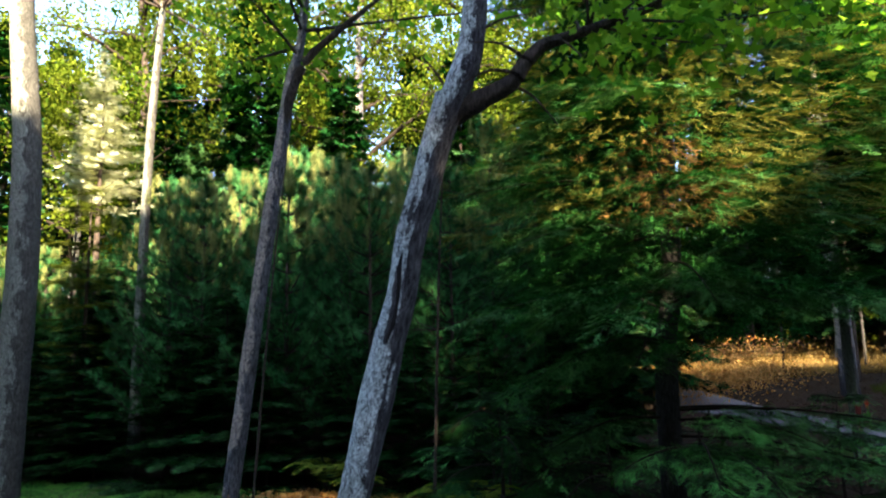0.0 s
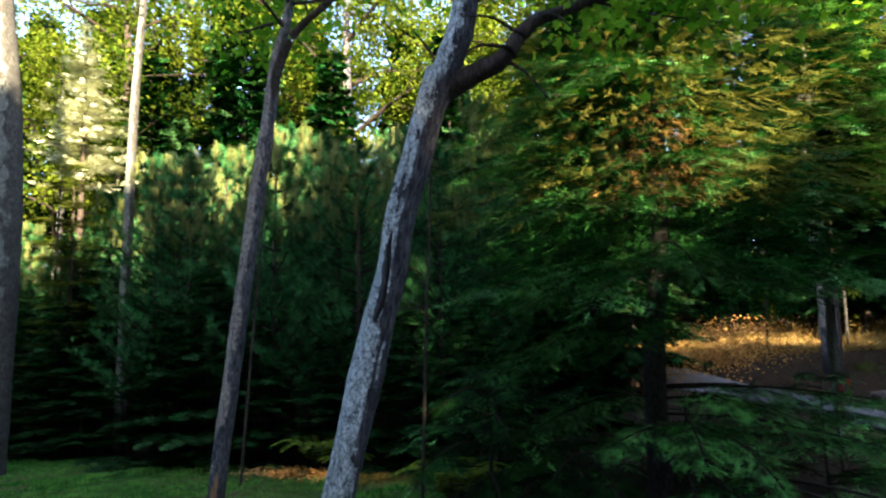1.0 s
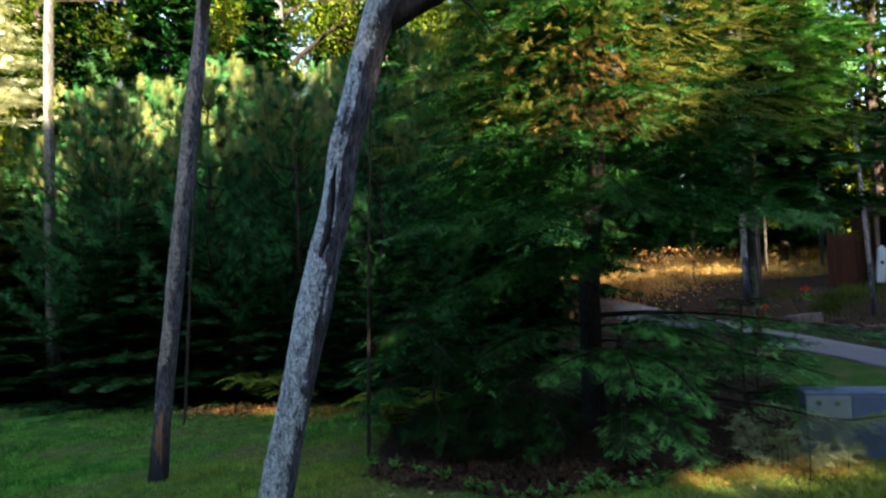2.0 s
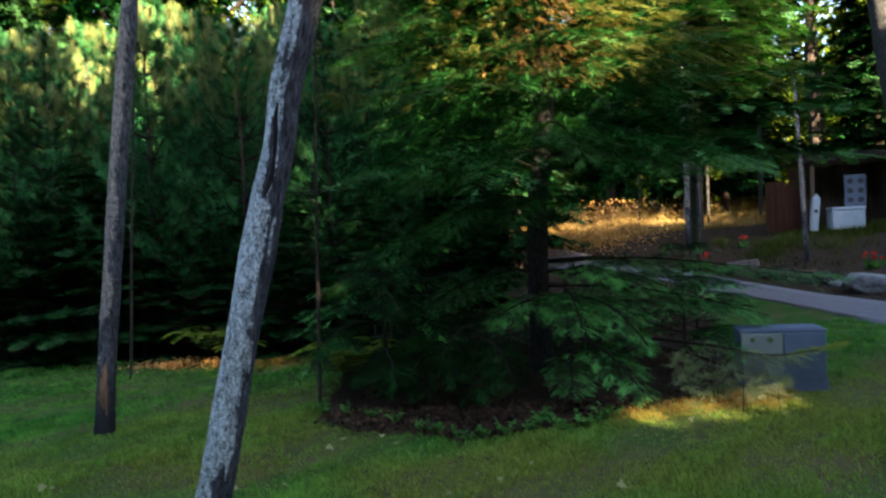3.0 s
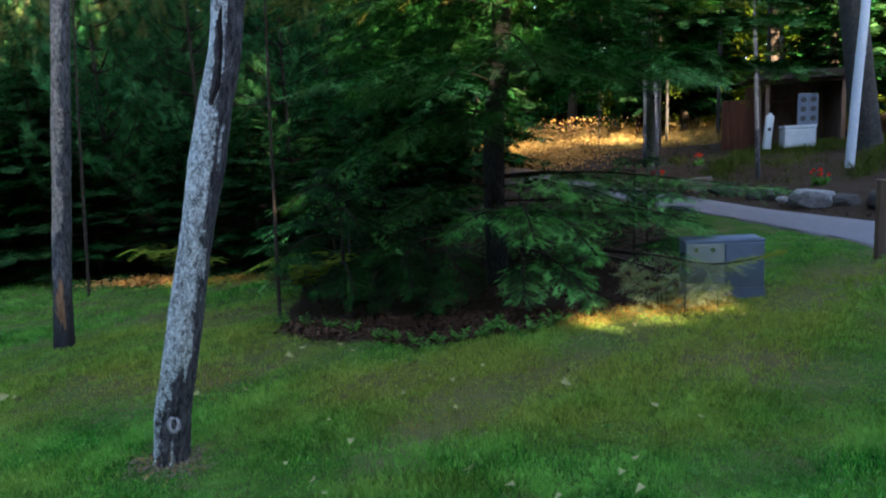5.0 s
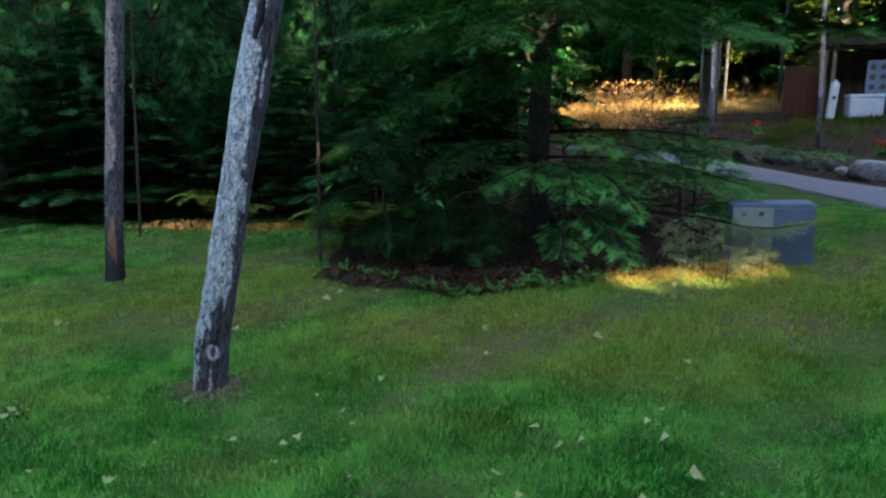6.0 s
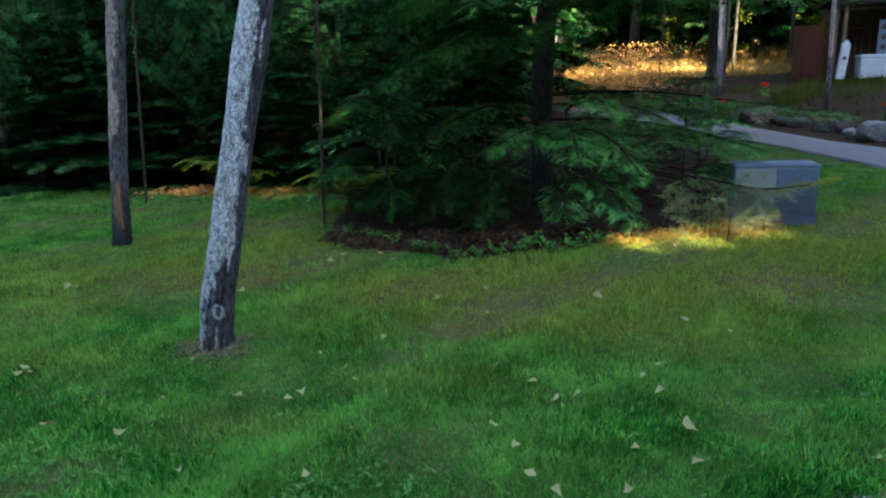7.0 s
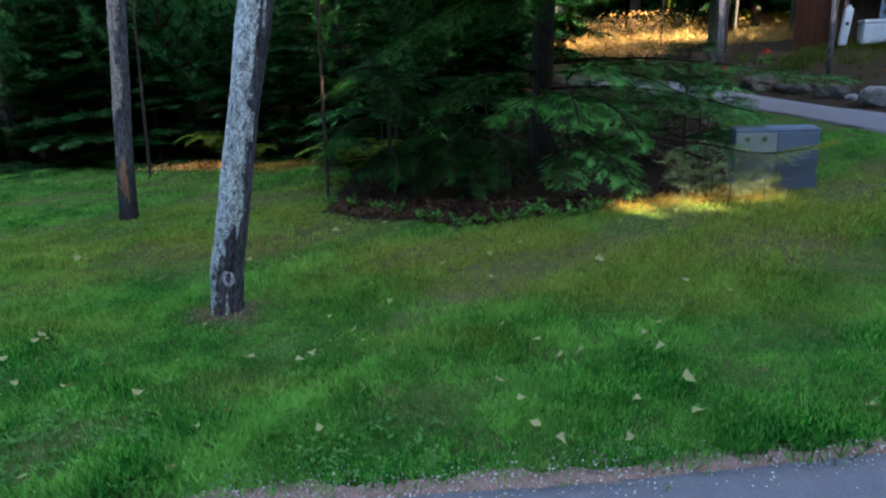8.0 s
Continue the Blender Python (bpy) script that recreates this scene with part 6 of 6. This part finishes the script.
def lawn_points(count, x0, x1, y0, y1):
    x, y = rng.uniform(x0, x1, count), rng.uniform(y0, y1, count)
    keep = (turf(x, y) > rng.uniform(0.25, 0.9, count)) & (0.6 * x + 0.8 * y < 15.4)
    near = np.interp(y, [p[1] for p in NEAR_EDGE], [p[0] for p in NEAR_EDGE]) - 0.06
    keep &= x < near
    x, y = x[keep], y[keep]
    return np.stack([x, y, ground_z(x, y) + 0.018 * wave(x, y, 2.6, 1.0) + 0.012 * wave(x, y, 6.1, 2.0)], -1)


tufts = np.concatenate([lawn_points(42000, -2.4, 5.4, 1.2, 4.4), lawn_points(30000, -5.5, 7.4, 4.4, 7.0), lawn_points(26000, -11.0, 7.6, 7.0, 11.0)])
bald = sum(np.exp(-((tufts[:, 0] - bx) ** 2 + (tufts[:, 1] - by) ** 2) / (2 * br ** 2)) for bx, by, br in ((0.0, 3.56, 0.16), (-0.25, 5.0, 0.20), (-1.44, 5.02, 0.25), (4.24, 4.89, 0.28), (1.46, 3.96, 0.10), (-3.4, 9.6, 0.32), (-1.85, 9.3, 0.25), (3.95, 6.56, 0.24), (3.4, 6.35, 0.18)))
tufts = tufts[rng.uniform(0, 1, len(tufts)) > 0.85 * bald]
thin = 0.5 + 0.5 * np.clip(wave(tufts[:, 0], tufts[:, 1], 1.7, 5.0) + 0.5, -1, 1)
tufts = tufts[rng.uniform(0, 1, len(tufts)) < 0.25 + 0.75 * thin]
for bx, by, br in ((0.0, 3.6, 0.20), (-2.33, 6.10, 0.17), (-8.24, 8.6, 0.36), (4.57, 7.06, 0.02)):
    a = rng.uniform(0, 6.283, 150)
    ring = np.stack([bx + br * np.cos(a), by + br * np.sin(a)], -1) + rng.normal(0, 0.025, (150, 2))
    tufts = np.concatenate([tufts, np.column_stack([ring, ground_z(ring[:, 0], ring[:, 1])])])
ex = rng.uniform(-2.0, 5.5, 1500)
ey = road_edge(ex) + 0.11 + np.abs(rng.normal(0, 0.06, 1500)) * np.sign(rng.normal(0.3, 1, 1500))
tufts = np.concatenate([tufts, np.column_stack([ex, ey, np.full(1500, 0.02)])])
BL = 8
P = np.repeat(tufts, BL, 0) + rng.normal(0, 0.022, (len(tufts) * BL, 3)) * [1, 1, 0]
tall = np.repeat(0.75 + 0.35 * wave(tufts[:, 0], tufts[:, 1], 2.2, 0.7), BL)
D = rng.normal(0, 0.42, P.shape) * [1, 1, 0] + [0, 0, 1.0]
U = rng.normal(0, 1, P.shape) * [1, 1, 0.1]
grass = new("grass", mesh("grass", *scattered(SLIP, P - [0, 0, 0.006], D, U, np.clip(tall, 0.4, 1.1) * rng.uniform(0.034, 0.085, len(P))), M_GRASS))
layer = grass.data.attributes.new("worn", "FLOAT", "POINT")
layer.data.foreach_set("value", np.repeat(worn(P[:, 0], P[:, 1]), 4).astype(np.float32))
tagged(grass, "short mown green grass with dry yellowish patches", "grass", kind="stuff")

pts = np.concatenate([lawn_points(230, -0.5, 1.7, 1.5, 2.3), lawn_points(110, 2.0, 5.0, 1.9, 4.2), lawn_points(120, -3, 6, 1.7, 6.5)])
P = np.repeat(pts, 6, 0) + rng.normal(0, 0.02, (len(pts) * 6, 3)) * [1, 1, 0] + [0, 0, 0.035]
clover = new("clover", mesh("clover", *scattered(OVAL, P, rng.normal(0, 1, P.shape) * [1, 1, 0.3], np.tile([[0, 0, 1.0]], (len(P), 1)), rng.uniform(0.014, 0.036, len(P))), M_CLOVER))
tagged(clover, "small pale green clover leaves among the grass", "clover", kind="stuff")

x, y = rng.uniform(7.4, 14.5, 9000), rng.uniform(15.6, 20.2, 9000)
keep = rng.uniform(0, 1, 9000) < np.clip(0.30 + 0.8 * wave(x, y, 1.3, 3.0) + 0.5 * (0.6 * x + 0.8 * y - 20.5), 0.04, 1)
P = np.repeat(np.stack([x[keep], y[keep], ground_z(x[keep], y[keep])], -1), 5, 0)
P = P + rng.normal(0, 0.06, P.shape) * [1, 1, 0]
bank = new("bank_grass", mesh("bank_grass", *scattered(BLADE, P, rng.normal(0, 0.5, P.shape) + [0, 0, 1], rng.normal(0, 1, P.shape), rng.uniform(0.10, 0.26, len(P))), M_ROUGH))
tagged(bank, "rough dark green grass on the bank before the shed", "grass", kind="stuff")

# dead leaves in the bed, on the wood floor and along the verge
x, y = rng.uniform(-9, 9, 26000), rng.uniform(5.5, 24, 26000)
ny, nx, fy, fx = ([p[k] for p in e] for e in (NEAR_EDGE, FAR_EDGE) for k in (1, 0))
keep = (turf(x, y) < 0.35) & (0.6 * x + 0.8 * y < 25) & ((x < np.interp(y, ny, nx) - 0.1) | (x > np.interp(y, fy, fx) + 0.15))
edge = np.stack([rng.uniform(-0.2, 3.2, 3200), rng.uniform(5.8, 6.8, 3200)], -1)
edge = edge[turf(edge[:, 0], edge[:, 1]) < 0.7]
x, y = np.concatenate([x[keep], edge[:, 0]]), np.concatenate([y[keep], edge[:, 1]])
P = np.stack([x, y, ground_z(x, y) + rng.uniform(0.03, 0.05, len(x))], -1)
litter = new("leaf_litter", mesh("leaf_litter", *scattered(FOLD, P, rng.normal(0, 1, P.shape) * [1, 1, 0.35], rng.normal(0, 0.35, P.shape) + [0, 0, 1], rng.uniform(0.035, 0.07, len(P))), M_LITTER))
tagged(litter, "brown dead leaves covering the woodland floor", "leaf litter", kind="stuff")

# Dry blades, laid along both sun strips to put the sun's yellow there.
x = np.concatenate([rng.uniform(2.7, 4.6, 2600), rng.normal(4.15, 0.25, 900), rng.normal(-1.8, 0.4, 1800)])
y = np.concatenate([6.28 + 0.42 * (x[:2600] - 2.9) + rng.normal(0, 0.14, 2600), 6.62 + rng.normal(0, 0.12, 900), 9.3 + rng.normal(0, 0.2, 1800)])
for bx, by, br, bn in ((0.0, 3.56, 0.15, 90), (-0.25, 5.0, 0.25, 110), (-1.44, 5.02, 0.30, 110), (4.24, 4.89, 0.34, 130), (1.46, 3.96, 0.2, 40), (2.9, 4.5, 0.35, 60)):
    x, y = np.concatenate([x, rng.normal(bx, br, bn)]), np.concatenate([y, rng.normal(by, br * 0.8, bn)])
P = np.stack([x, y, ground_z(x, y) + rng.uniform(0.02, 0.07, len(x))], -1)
sunny_straw = new("sunny_straw", mesh("sunny_straw", *scattered(BLADE, P, rng.normal(0, 1, P.shape) * [1, 1, 0.45] + [0, 0, 0.15], rng.normal(0, 0.4, P.shape) + [0, 0, 1], rng.uniform(0.05, 0.10, len(P))), M_SUNNY_STRAW))
tagged(sunny_straw, "golden dry grass and needles, also painting sun along the bed's edge", "dry grass", kind="stuff")

a, d = rng.uniform(0, 6.283, 700), 0.10 + np.abs(rng.normal(0, 0.11, 700))
P = np.stack([0.0 + d * np.cos(a) * 1.2, 3.57 + d * np.sin(a) * 0.8, rng.uniform(0.012, 0.04, 700)], -1)
chips = new("bark_crumbs", mesh("bark_crumbs", *scattered(OVAL, P, rng.normal(0, 1, P.shape) * [1, 1, 0.3], rng.normal(0, 0.4, P.shape) + [0, 0, 1], rng.uniform(0.012, 0.035, 700)), M_TAN))
tagged(chips, "tan bark crumbs and dry litter round the tree's foot", "litter", kind="stuff")

# Bright orange leaves stand for the sun fleck at the hedge's foot.
n_leaf = 1500
P = np.stack([-3.0 + rng.normal(0, 0.48, n_leaf), 9.50 + rng.normal(0, 0.17, n_leaf), rng.uniform(0.02, 0.07, n_leaf)], -1)
drift = new("sun_fleck_leaves", mesh("sun_fleck_leaves", *scattered(OVAL, P, rng.normal(0, 1, P.shape) * [1, 1, 0.35], rng.normal(0, 0.35, P.shape) + [0, 0, 1], rng.uniform(0.05, 0.09, n_leaf)), M_ORANGE))
tagged(drift, "orange dead leaves painting a sun fleck at the foot of the hedge", "dead leaves", kind="stuff")

strip("gravel_verge", [(x, float(road_edge(x)) + 0.10 + 0.03 * math.sin(x * 7.3) + 0.016 * math.sin(x * 17.1) + 0.012 * math.sin(x * 31.0 + 1) + 0.012 * math.sin(x * 53.0)) for x in np.linspace(-6, 8, 240)], [(x, float(road_edge(x)) - 0.03 + 0.02 * math.sin(x * 23.0)) for x in np.linspace(-6, 8, 240)],
      M_GRAVEL, 0.026, "sandy reddish-brown gravel along the road's edge", "verge", rows=500, cols=4, thick=0.018)
x = rng.uniform(-1.5, 5.5, 3200)
y = road_edge(x) + rng.normal(0.03, 0.09, 3200)
PEB_V = np.array([[1, 0, 0], [-1, 0, 0], [0, 0.8, 0], [0, -0.8, 0], [0, 0, 0.6], [0, 0, -0.5]]) * 0.5
PEB_F = np.array([[0, 2, 4], [2, 1, 4], [1, 3, 4], [3, 0, 4], [2, 0, 5], [1, 2, 5], [3, 1, 5], [0, 3, 5]])
P = np.stack([x, y, np.full_like(x, 0.034)], -1)
peb = new("pebbles", mesh("pebbles", *scattered((PEB_V, PEB_F), P, rng.normal(0, 1, P.shape) * [1, 1, 0.2], rng.normal(0, 0.3, P.shape) + [0, 0, 1], rng.uniform(0.004, 0.017, len(P))), M_PEBBLE))
tagged(peb, "loose small pebbles on the road's sandy edge", "pebbles", kind="stuff")

# separate pale leaves lying on the lawn
FAN = leaf_template([(0.0, 0.0), (0.25, 0.06), (0.60, 0.26), (0.88, 0.46), (0.97, 0.30), (1.0, 0.0)], 0.45)
leaf_me = mesh("fallen_leaf", FAN[0], FAN[1], M_PALE_LEAF)
curl = FAN[0] * [1, 0.8, 1.0]
curl[:, 2] += 0.9 * (curl[:, 0] - 0.5) ** 2
curled_me = mesh("fallen_leaf", curl, FAN[1], M_PALE_LEAF)
spots = np.concatenate([lawn_points(60, -1.2, 3.0, 1.6, 3.2)[:34], lawn_points(110, -3.0, 5.5, 2.4, 6.2)[:64]])
for k, p in enumerate(spots):
    lf = new("fallen_leaf", curled_me if k % 3 == 0 else leaf_me)
    s = rng.uniform(0.04, 0.095)
    lf.matrix_basis = pose(p[0], p[1], p[2] + 0.055, rng.uniform(-30, 30), rng.uniform(-35, 25), rng.uniform(0, 360)) @ Matrix.Diagonal((s, s, s, 1))
    tagged(lf, "pale yellow-green fallen leaf lying on the grass", "leaf", "fallen leaves")
